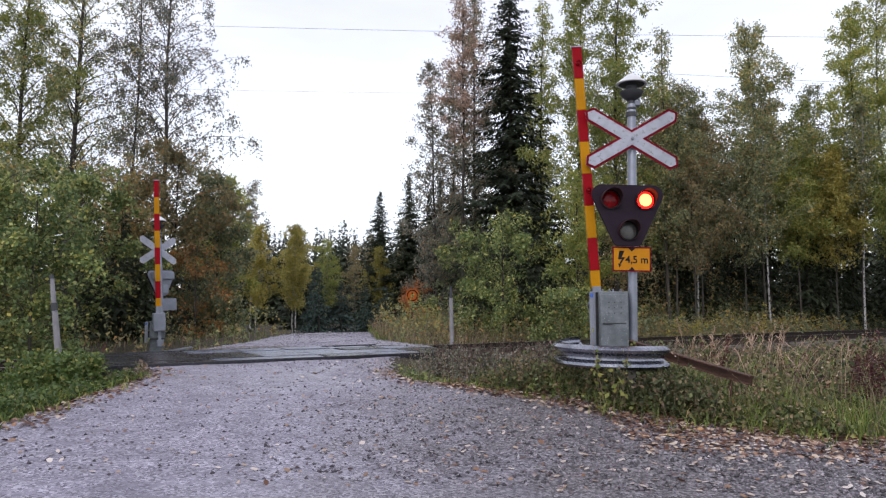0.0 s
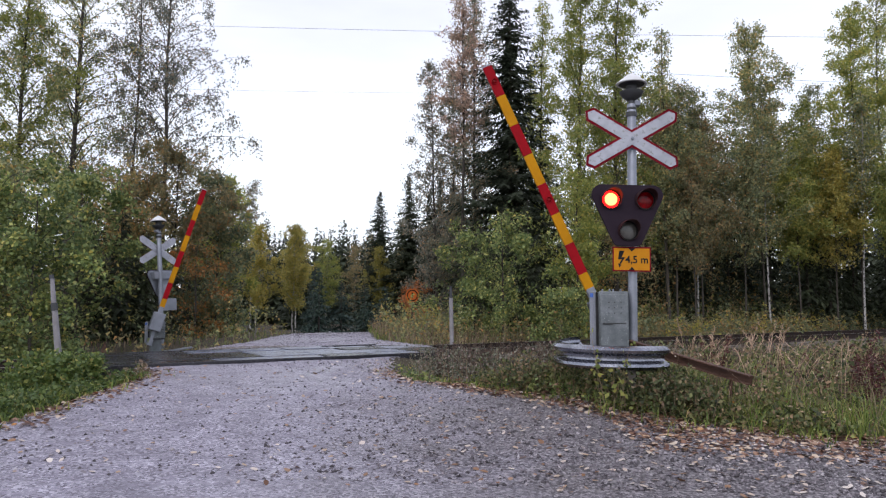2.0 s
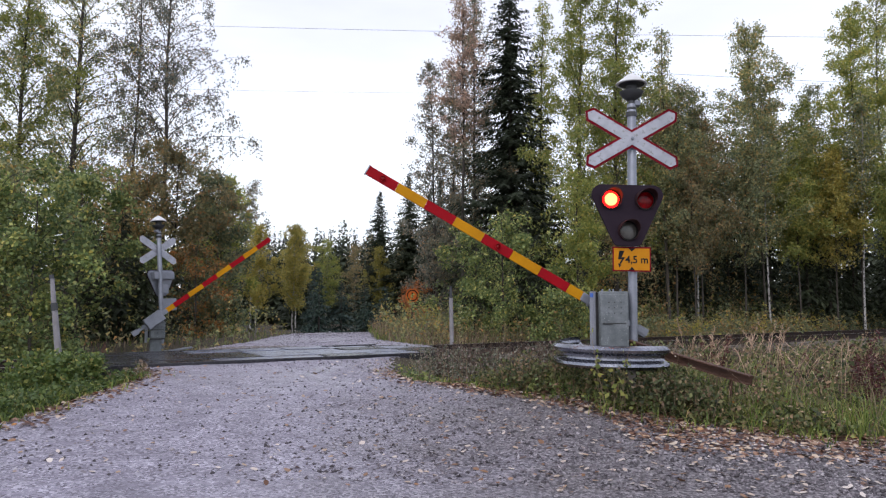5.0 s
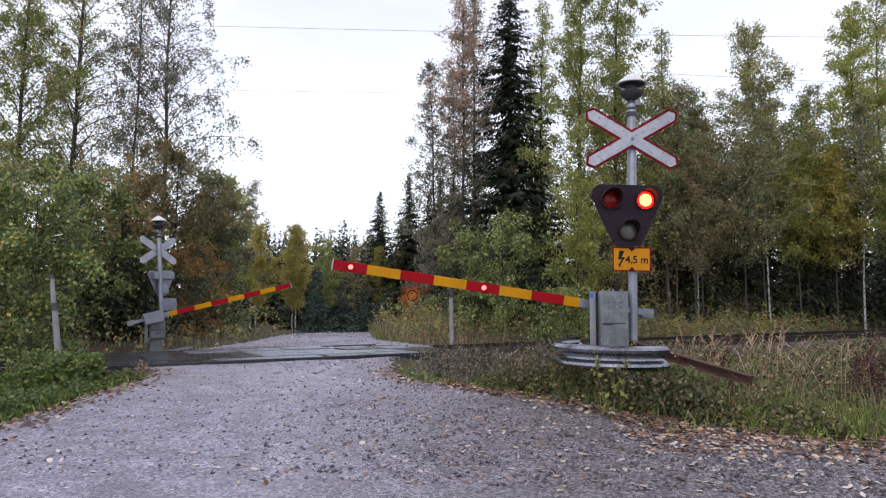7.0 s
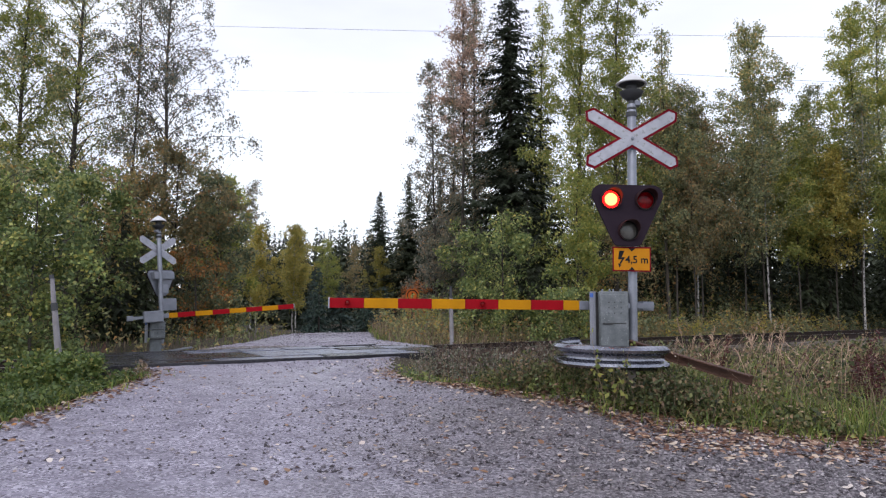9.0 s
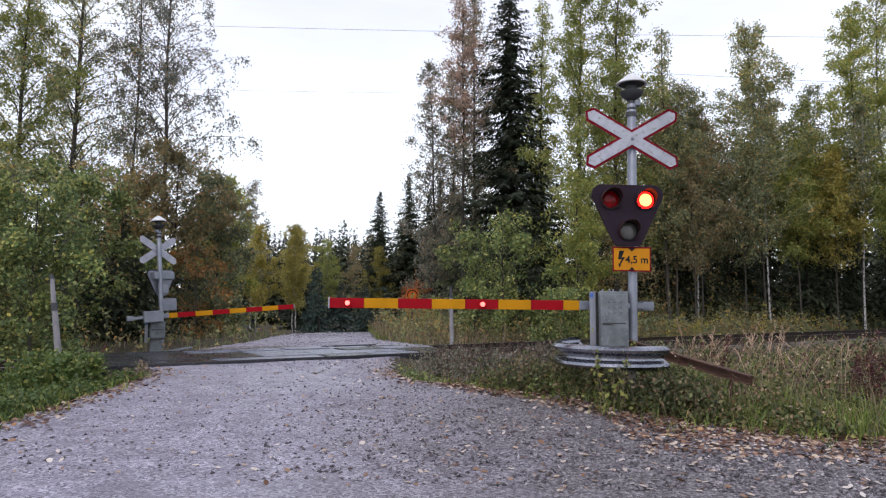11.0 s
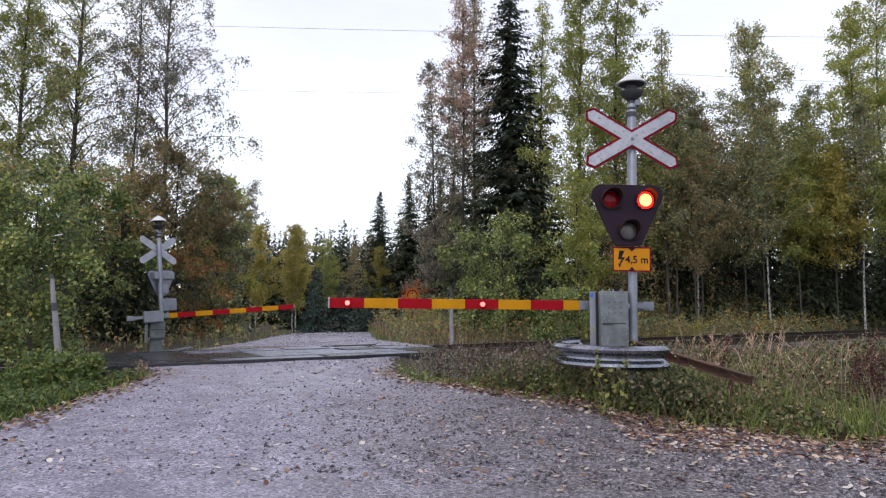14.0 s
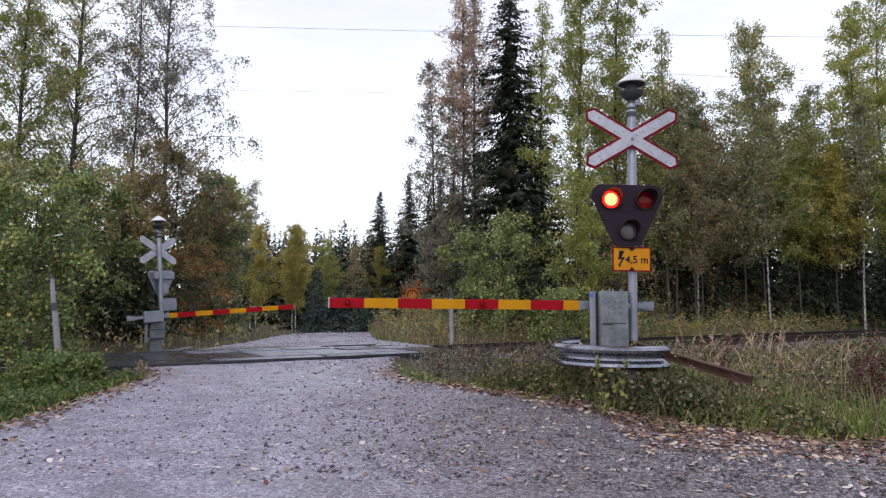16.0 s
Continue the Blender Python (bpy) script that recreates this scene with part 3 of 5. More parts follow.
def make_signal(m, height, label, sign_front, board_label, board_up=0.0):
    """A crossing signal on a steel post; returns it and its two red lamps."""
    sig = thing("crossing_signal", m, label, "crossing signal", "crossing signals")
    part("post", tube([(0, 0, -0.3), (0, 0, height - 0.38), (0, 0, height - 0.37)], [0.052, 0.052, 0.048], 20), M_GALV, sig, "galvanised steel post", smooth=True)
    bell(sig, pose(0, 0, height - 0.253), M_WHITECAP)
    crossbuck(sig, pose(-0.025, -0.075, height - 0.80) @ Matrix.Scale(1.0 if sign_front else 0.9, 4))
    part("clamp", lathe([(0.064, 0), (0.064, 0.05), (0.057, 0.05), (0.057, 0)], 20), M_DARKMETAL, sig, m=pose(0, 0, height - 0.52))
    lamps = lamp_unit(sig, pose(-0.093, -0.125, height - 1.69 + board_up) @ Matrix.Scale(1.0 if sign_front else 0.88, 4), board_label)
    sign = part("height_sign", plate([(-0.222, -0.14), (0.222, -0.14), (0.222, 0.14), (-0.222, 0.14)], 0.004, 0.001), M_GALV, sig, "yellow height limit sign with a red border", m=pose(-0.035 if sign_front else -0.26, -0.075, height - 2.20 + board_up))
    part("red_rim", plate([(-0.2225, -0.1405), (0.2225, -0.1405), (0.2225, 0.1405), (-0.2225, 0.1405)], 0.0025, 0, -0.003), M_RED, sign)
    part("sign_face", plate([(-0.207, -0.125), (0.207, -0.125), (0.207, 0.125), (-0.207, 0.125)], 0.002, 0, -0.0055), M_SIGNYELLOW, sign)
    if sign_front:
        ink = plate([(-0.145, 0.095), (-0.085, 0.095), (-0.118, 0.020), (-0.078, 0.020), (-0.132, -0.062), (-0.118, -0.062), (-0.146, -0.098), (-0.160, -0.048), (-0.149, -0.056), (-0.118, -0.005), (-0.160, -0.005)], 0.001, 0, -0.0072)
        part("lightning_mark", ink, M_BLACK, sign, "black lightning bolt")
        for tri in ([(-0.035, 0.125), (0.035, 0.125), (0.0, 0.086)], [(-0.035, -0.125), (0.035, -0.125), (0.0, -0.086)]):
            part("pointer_mark", plate(tri, 0.001, 0, -0.0072), M_BLACK, sign)
        cu = bpy.data.curves.new("height_text", "FONT")
        cu.body, cu.size, cu.extrude, cu.align_x, cu.align_y, cu.offset = "4,5 m", 0.118, 0.0008, "CENTER", "CENTER", 0.0022
        text = new("height_text", cu)
        bpy.context.view_layer.update()
        me = bpy.data.meshes.new_from_object(text.evaluated_get(bpy.context.evaluated_depsgraph_get()))
        bpy.data.objects.remove(text)
        me.materials.clear()
        me.materials.append(M_BLACK)
        data_part("height_text", me, sign, "black lettering", pose(0.058, -0.0076, -0.008, 90))
    return sig, lamps


def make_machine(m, foot, label, tall=0.66):
    """A barrier machine: a zinc cabinet with a flanged side on a pedestal."""
    mach = thing("barrier_machine", m, label, "barrier machine", "barrier machines")
    top = tall - 0.06
    part("cabinet_body", box(0.325, 0.36, tall, (0.05, 0, -0.06), 0.012), M_CABINET, mach, "zinc-coated steel cabinet")
    door = part("cabinet_door", box(0.30, 0.022, tall - 0.06, (0.058, -0.195, -0.03), 0.006), M_CABINET, mach, "spangled zinc door")
    for x in (-0.03, 0.03, 0.10):
        for z in (top - 0.24, top - 0.18, top - 0.12):
            part("bolt", lathe([(0.007, 0), (0.007, 0.006), (0.003, 0.008)], 8), M_DARKMETAL, door, m=pose(x + 0.02 * (z - 0.4) + 0.03, -0.206, z, 90))
    part("door_seam", box(0.24, 0.004, 0.014, (0.062, -0.208, top * 0.4)), M_DARKMETAL, door)
    part("door_handle", box(0.10, 0.02, 0.018, (-0.02, -0.214, top * 0.4 - 0.004), 0.004), M_DARKMETAL, door)
    side = part("side_flange", box(0.055, 0.05, tall + 0.10, (-0.178, -0.12, -0.16), 0.006), M_GALV, mach, "bright galvanised corner flange")
    part("gap_strip", box(0.026, 0.02, tall - 0.04, (-0.128, -0.185, -0.03)), M_BLACK, mach)
    part("drive_plate", box(0.03, 0.34, tall + 0.04, (-0.152, 0.02, -0.10), 0.006), M_GALV, mach)
    part("sticker", box(0.045, 0.003, 0.045, (-0.178, -0.1475, top - 0.065)), M_BLUE, side)
    for x in (-0.06, 0.02, 0.06, 0.14):
        part("top_bolt", lathe([(0.012, 0), (0.012, 0.016), (0.006, 0.028)], 8), M_GALV, mach, m=pose(x, -0.08, top))
    part("pedestal", box(0.24, 0.26, foot, (0.03, 0.03, -0.06 - foot), 0.01), M_CABINET, mach, "dull galvanised pedestal")
    part("base_flange", box(0.36, 0.38, 0.03, (0.03, 0, -0.06 - 0.03), 0.006), M_DARKMETAL, mach)
    return mach


STRIPE = 0.376


def make_boom(m, name_label):
    """A barrier arm along -x from its pivot at the origin, striped on both sides; returns it and its lamps."""
    boom = thing("barrier_boom", m, name_label, "barrier", "barrier booms")
    x = -3.035
    k = 0
    while x < -0.22:
        w = min(STRIPE, -0.20 - x) if x + STRIPE < -0.20 else -0.20 - x
        part("stripe", box(w - 0.002, 0.034, 0.110, (x + w / 2, 0, -0.055), 0.004), M_BOOMRED if k % 2 == 0 else M_BOOMYELLOW, boom, "red reflective stripe" if k % 2 == 0 else "yellow reflective stripe")
        x += w
        k += 1
    part("end_cap", box(0.014, 0.044, 0.124, (-3.043, 0, -0.062), 0.003), M_SIGNWHITE, boom, "white end cap")
    part("boom_root", box(0.26, 0.05, 0.10, (-0.09, 0, -0.05), 0.006), M_GALV, boom, "galvanised boom clamp")
    for y in (-0.055, 0.24):
        part("counter_arm", box(0.70, 0.012, 0.060, (0.30, y, -0.03), 0.003), M_GALV, boom, "flat steel counterweight arm")
    part("counterweight", box(0.13, 0.28, 0.105, (0.585, 0.092, -0.0525), 0.006), M_GALV, boom, "grey steel counterweight")
    part("pivot", tube([(0, -0.06, 0), (0, 0.26, 0)], 0.04, 14), M_DARKMETAL, boom, smooth=True)
    lamps = []
    for x in (-3.035 + 0.195, -3.035 + 4.52 * STRIPE):
        housing = part("boom_lamp", lathe([(0.032, 0), (0.032, 0.028), (0.029, 0.028), (0.029, 0.010), (0.010, 0.010)], 18), M_BOOMRED, boom, "small red boom lamp", m=pose(x, -0.017, 0, 90))
        part("lamp_lens", lathe([(0.028, 0), (0.028, 0.012), (0.02, 0.018), (0.006, 0.02)], 16), M_LENS_RED, housing, smooth=True)
        lamps.append((housing, part("lit_bulb", lathe([(0.0265, -0.010), (0.0265, 0.008), (0.018, 0.014), (0.005, 0.016)], 16), M_GLOW_BOOM, housing, "glowing boom lamp bulb", smooth=True)))
    return boom, lamps


NEAR_POST, FAR_POST = (2.165, 8.0), (-6.40, 16.0)
near_ground, far_ground = land_at(*NEAR_POST), land_at(*FAR_POST)
near_signal, near_lamps = make_signal(pose(*NEAR_POST, near_ground, 0, 0.9, 3), 4.07 - near_ground, "grey steel crossing signal with crossbuck and flashing red lamps", True, "black three-lamp signal board")
far_signal, far_lamps = make_signal(pose(*FAR_POST, far_ground, 0, -3.6, 0) @ pose(0, 0, 0, 0, 0, 239), 3.42 - far_ground, "far grey crossing signal seen from behind, with plain crossbuck", False, "signal board seen from its grey back", 0.14)
near_machine = make_machine(pose(1.868, 7.92, 0.90, 0, 0, -9), 0.915 - near_ground, "galvanised barrier machine cabinet beside the signal post")
far_machine = make_machine(pose(-6.42, 15.55, 0.68, 0, 0, 27), 0.68 - far_ground, "far galvanised barrier machine cabinet across the track", 0.36)
NEAR_PIVOT, NEAR_TURN = (1.77, 7.99, 1.343), 6.0
FAR_PIVOT, FAR_TURN = (-6.31, 15.48, 1.098), 207.0
near_boom, near_boom_lamps = make_boom(pose(*NEAR_PIVOT, 0, 0, NEAR_TURN), "red and yellow striped barrier boom with red lamps")
far_boom, far_boom_lamps = make_boom(pose(*FAR_PIVOT, 0, 0, FAR_TURN), "far red and yellow striped barrier boom across the track")
part("drive_head", box(0.40, 0.30, 0.25, (0.12, 0.16, -0.12), 0.02), M_GALV, far_boom, "grey housing that turns with the boom")
near_lit = [lit_lamp(*lamp) for lamp in near_lamps]


def make_guard_rail():
    """A bent W-beam round the machine's foot, on two short legs."""
    guard = thing("guard_rail", pose(1.93, 7.80, 0), "bent galvanised guard rail round the barrier machine's foot", "guard rail")
    profile = [(0.0, -0.130), (0.045, -0.112), (0.072, -0.085), (0.066, -0.055), (0.006, -0.026), (0.0, 0.0), (0.006, 0.026), (0.066, 0.055), (0.072, 0.085), (0.045, 0.112), (0.0, 0.130)]
    bm = bmesh.new()
    rows = []
    for k in range(33):
        a = radians(112 + (312 - 112) * k / 32)
        deep = 0.50 if math.sin(a) < 0 else 0.72
        cx, cy = 0.62 * math.cos(a), deep * math.sin(a)
        d = Vector((math.cos(a) / 0.62, math.sin(a) / deep)).normalized()
        z = 0.79 + 0.055 * (1 - k / 32) ** 2
        rows.append([bm.verts.new((cx + (o + q) * d[0], cy + (o + q) * d[1], z + h)) for q in (0.0, -0.005) for o, h in (profile if q == 0.0 else profile[::-1])])
    n = len(rows[0])
    for p, q in zip(rows, rows[1:]):
        for i in range(n):
            bm.faces.new((p[i], p[(i + 1) % n], q[(i + 1) % n], q[i]))
    bm.faces.new(rows[0][::-1])
    bm.faces.new(rows[-1])
    part("w_beam", bm, M_GUARD, guard, "bent corrugated steel beam", smooth=True)
    for x, y in ((0.05, -0.40), (0.30, 0.36)):
        g = land_at(1.93 + x, 7.80 + y)
        part("leg", box(0.09, 0.05, 0.85 - g, (x, y, g - 0.1), 0.004), M_SLEEPER, guard, "pale weathered leg")
        part("bolt", lathe([(0.018, 0), (0.018, 0.012), (0.008, 0.018)], 10), M_DARKMETAL, guard, m=pose(x * 1.18, y * 1.10, 0.81, 90))


def bar_between(a, b, sx, sz, bevel=0.006):
    a, b = Vector(a), Vector(b)
    d = b - a
    return box(sx, sz, d.length, bevel=bevel), Matrix.Translation(a) @ d.to_track_quat("Z", "Y").to_matrix().to_4x4()


def make_rusty_beam():
    beam = thing("rusty_beam", pose(0, 0, 0), "long rusty steel channel leaning on a stick beside the guard rail", "steel beam")
    a, b = Vector((1.96, 8.15, 0.965)), Vector((3.08, 7.0, 0.605))
    for off, sx, sz in ((0.0, 0.012, 0.15), (0.042, 0.11, 0.012), (-0.042, 0.11, 0.012)):
        d = (b - a).normalized()
        side = d.cross(Vector((0, 0, 1))).normalized()
        up = side.cross(d)
        bm = bmesh.new()
        o = side * (0.0 if sx < 0.05 else 0.045) + up * off
        w, h = (0.006, 0.044) if sx < 0.05 else (0.040, 0.006)
        ring = [[bm.verts.new(p + o + side * i * w + up * j * h) for i, j in ((-1, -1), (1, -1), (1, 1), (-1, 1))] for p in (a, b)]
        for k in range(4):
            bm.faces.new((ring[0][k], ring[0][(k + 1) % 4], ring[1][(k + 1) % 4], ring[1][k]))
        bm.faces.new(ring[0][::-1])
        bm.faces.new(ring[1])
        part("channel_web" if sx < 0.05 else "channel_flange", bm, M_RUST, beam)
    g = land_at(2.90, 7.12)
    part("prop", tube([(2.86, 7.10, g - 0.1), (2.93, 7.14, 0.60)], 0.016, 8), M_RUST, beam)


def marker_post(x, y, height, r, lean, dark_top, label, jointed=False):
    g = land_at(x, y)
    p = thing("marker_post", pose(x, y, g, 0, lean, 0), label, "marker post", "marker posts")
    joint = height * (0.74 if jointed else 1.0)
    part("shaft", tube([(0, 0, -0.2), (0, 0, joint * 0.5), (0, 0, joint)], [r, r, r * 0.92], 12), M_POLEWOOD, p, "pale weathered shaft", smooth=True)
    if jointed:
        part("dark_collar", tube([(0, 0, joint - 0.06), (0, 0, joint + 0.05)], [r * 1.08, r * 1.02], 12), M_DARKMETAL, p, "dark collar at the joint", smooth=True)
        part("upper_shaft", tube([(-0.004, 0, joint), (0.004, 0, height)], [r * 0.80, r * 0.66], 10), M_POLEWOOD, p, "slimmer upper shaft", smooth=True)
    part("dark_top", tube([(0, 0, height), (0, 0, height + dark_top)], [r * 0.8, r * 0.6], 10), M_DARKMETAL, p, "dark thin top", smooth=True)
    return p


make_track()
make_ballast()
make_deck()
make_guard_rail()
make_rusty_beam()
marker_post(-5.29, 9.75, 1.50, 0.043, -7.5, 0.06, "pale leaning jointed marker post by the track", True)
marker_post(0.22, 17.2, 1.32, 0.052, -1.0, 0.30, "pale marker post across the track")


def make_small_signs():
    x, y = -1.45, 33.0
    g = land_at(x, y)
    s = thing("round_sign", pose(x, y, g, 0, 0, 14), "round orange warning sign on a thin post down the road", "road sign")
    z = 1.80 - g
    part("post", tube([(0, 0.04, -0.2), (0, 0.04, z + 0.35)], 0.03, 10), M_DARKMETAL, s)
    part("disc", lathe([(0.33, 0), (0.33, 0.006)], 28), M_ORANGE, s, "orange disc", m=pose(0, 0, z, 90))
    ring = lathe([(0.27, 0), (0.27, 0.003), (0.22, 0.003), (0.22, 0)], 28, False)
    part("dark_ring", ring, M_BLACK, s, m=pose(0, -0.007, z, 90))
    part("dark_bar", box(0.07, 0.003, 0.26, (0.0, -0.010, z - 0.13)), M_BLACK, s)
    x, y = -6.75, 13.9
    g = land_at(x, y)
    stub = thing("rusty_stub", pose(x, y, g, 0, 5, 20), "short rusty marker stub in the grass", "marker post")
    part("stub", plate([(-0.06, -0.1), (0.07, -0.1), (0.06, 0.22), (0.0, 0.42), (-0.05, 0.25)], 0.03, 0.004), M_RUST, stub)
    x, y = -5.95, 15.6
    g = land_at(x, y)
    step = thing("foot_plate", pose(x, y, g, 0, -8, 25), "grey steel foot plate beside the far barrier", "foot plate")
    part("tread", box(0.75, 0.25, 0.03, (0, 0, 0.15), 0.004), M_GALV, step)
    part("bracket", box(0.06, 0.2, 0.20, (-0.25, 0, -0.05)), M_GALV, step)


make_small_signs()


def make_wires():
    for a, b, sag, thick, label in (((-40, 46, 21.05), (62, 46, 19.4), 0.5, 0.012, "high grey power line wire"), ((-44, 60, 20.9), (10, 60, 19.9), 0.2, 0.008, "power line wire over the clearing"), ((8, 60, 22.4), (74, 60, 19.6), 0.3, 0.014, "power line wire over the trees")):
        pts = []
        for k in range(25):
            u = k / 24
            p = Vector(a).lerp(Vector(b), u)
            pts.append(p - Vector((0, 0, 4 * sag * u * (1 - u))))
        w = part("overhead_wire", tube(pts, thick, 6), M_WIRE)
        tagged(w, label, "wire", "overhead wires", "structure")


make_wires()


# ---- trees and plants ----
def leaf_quads(rng, centres, size, droop=0.3, face_up=0.4):
    """Leaf-shaped four-corner faces round the centres given, turned at random but mostly facing the sky."""
    n = len(centres)
    up = rng.normal(size=(n, 3)) * 0.75
    up[:, 2] += face_up
    up /= np.linalg.norm(up, axis=1, keepdims=True)
    a = np.cross(up, rng.normal(size=(n, 3)))
    a[:, 2] -= droop
    a /= np.linalg.norm(a, axis=1, keepdims=True) + 1e-9
    b = np.cross(a, up)
    b /= np.linalg.norm(b, axis=1, keepdims=True) + 1e-9
    s = size * rng.uniform(0.6, 1.35, (n, 1))
    c = np.asarray(centres)
    return np.stack([c - a * s * 0.5, c + b * s * 0.36 - a * s * 0.05, c + a * s * 0.55, c - b * s * 0.36 - a * s * 0.05], 1)


def leaf_tris(rng, centres, size, droop=0.6):
    """Small far leaves as three-corner faces that hang and turn at random."""
    n = len(centres)
    a = rng.normal(size=(n, 3))
    a[:, 2] -= droop
    a /= np.linalg.norm(a, axis=1, keepdims=True) + 1e-9
    b = np.cross(a, rng.normal(size=(n, 3)))
    b /= np.linalg.norm(b, axis=1, keepdims=True) + 1e-9
    s = size * rng.uniform(0.6, 1.4, (n, 1))
    c = np.asarray(centres)
    return np.stack([c - a * s * 0.45 + b * s * 0.34, c - a * s * 0.45 - b * s * 0.34, c + a * s * 0.6], 1)


def limb(rng, start, out, length, lift, fall, steps=6):
    """A limb that goes out and up, then droops."""
    pts = [np.array(start, float)]
    d = np.array([out[0], out[1], lift], float)
    for k in range(steps):
        d = d / np.linalg.norm(d)
        pts.append(pts[-1] + d * length / steps)
        d = d + np.array([0, 0, -fall / steps]) + rng.normal(0, 0.10, 3)
    return np.array(pts)


def tubes_mesh(name, lines, mat, sides=5):
    bm = bmesh.new()
    for pts, r0, r1, k in lines:
        n = len(pts)
        tube(pts, [r0 + (r1 - r0) * (i / (n - 1)) ** 0.8 for i in range(n)], k, bm, cap=False)
    me = bpy.data.meshes.new(name)
    for f in bm.faces:
        f.smooth = True
    bm.to_mesh(me)
    bm.free()
    me.materials.append(mat)
    return me


def broadleaf(x, y, top, spread_m, start, leaves, count, size, seed, label, bark=M_BARK_BIRCH, kind="birch", branches=60, lift=1.5, fall=1.0, lean=0.0, r=None, round_top=False, hang=0.3):
    """A tree with one tapered stem, limbs, twigs and separate leaves. top: height; start: the part of it below the crown."""
    rng = np.random.default_rng(seed)
    t = thing(kind, pose(x, y, land_at(x, y)), label, "bush" if kind == "bush" else "tree", "trees along the crossing")
    r = r or 0.0055 * top + 0.02
    ks = np.linspace(0, 1, 12)
    wob = np.cumsum(rng.normal(0, 0.004 * top, (12, 2)), 0) * ks[:, None]
    stem = np.stack([wob[:, 0] + lean * ks * top, wob[:, 1], -0.2 + ks * (top + 0.2)], -1)
    lines = [(stem, r, 0.010, 7)]
    twigs, weight = [], []
    for b in range(branches):
        u = start + (0.985 - start) * ((b + rng.random()) / branches)
        p = np.array([np.interp(u * 11, range(12), stem[:, c]) for c in range(3)])
        a = b * 2.4 + rng.normal(0, 0.5)
        w = (u - start) / (1 - start)
        if round_top:
            prof = (0.55 + 0.45 * min(1, w * 3)) * math.sqrt(max(0.0, 1 - w ** 2.2)) + 0.12
        else:
            prof = (0.55 + 0.45 * min(1, w * 4)) * (1 - w) ** 0.72 + 0.07
        length = spread_m * prof * rng.uniform(0.55, 1.2)
        pts = limb(rng, p, (math.cos(a), math.sin(a)), length * 1.25, lift * rng.uniform(0.6, 1.3), fall)
        lines.append((pts, max(0.007, r * 0.25 * (1 - 0.6 * w)), 0.004, 3))
        rich = 0.05 + rng.gamma(0.7) if round_top else rng.uniform(0.7, 1.3)
        for _ in range(max(4, int(length * (6 if round_top else 8)))):
            q = pts[rng.integers(1, 7)]
            ta = rng.uniform(0, 6.28)
            tw = limb(rng, q, (math.cos(ta), math.sin(ta)), rng.uniform(0.25, 0.7) * (0.5 + 0.25 * spread_m) * (1.0 if round_top else 0.55 + 0.45 * (1 - w)), rng.uniform(-0.6, 0.8) - hang, 1.0 + hang, 4)
            if rng.random() < (0.4 if round_top else 0.3):
                lines.append((tw[[0, 2, 4]], 0.005, 0.003, 3))
            twigs.append(tw)
            weight.append(rich * rng.gamma(1.2 if round_top else 2.5) * (0.35 + 0.65 * np.linalg.norm(tw[2] - p) / (length + 0.3)))
    seg, weight = np.array(twigs), np.array(weight)
    far = y > 18
    if far:
        count, size = int(count * 1.35), size * 0.94
    pick = rng.choice(len(seg), count, p=weight / weight.sum())
    f = rng.uniform(0.05, 3.999, count)
    i0 = np.floor(f).astype(int)
    fr = (f - i0)[:, None]
    c = seg[pick, i0] * (1 - fr) + seg[pick, i0 + 1] * fr + rng.normal(0, (0.06 if far else 0.055) + 0.4 * size, (count, 3))
    data_part("trunk", tubes_mesh("trunk", lines, bark), t, "pale birch trunk and limbs" if bark == M_BARK_BIRCH else "dark trunk and limbs")
    data_part("crown", polys("crown", (leaf_tris if far else leaf_quads)(rng, c, size), [leaves]), t)
    return t


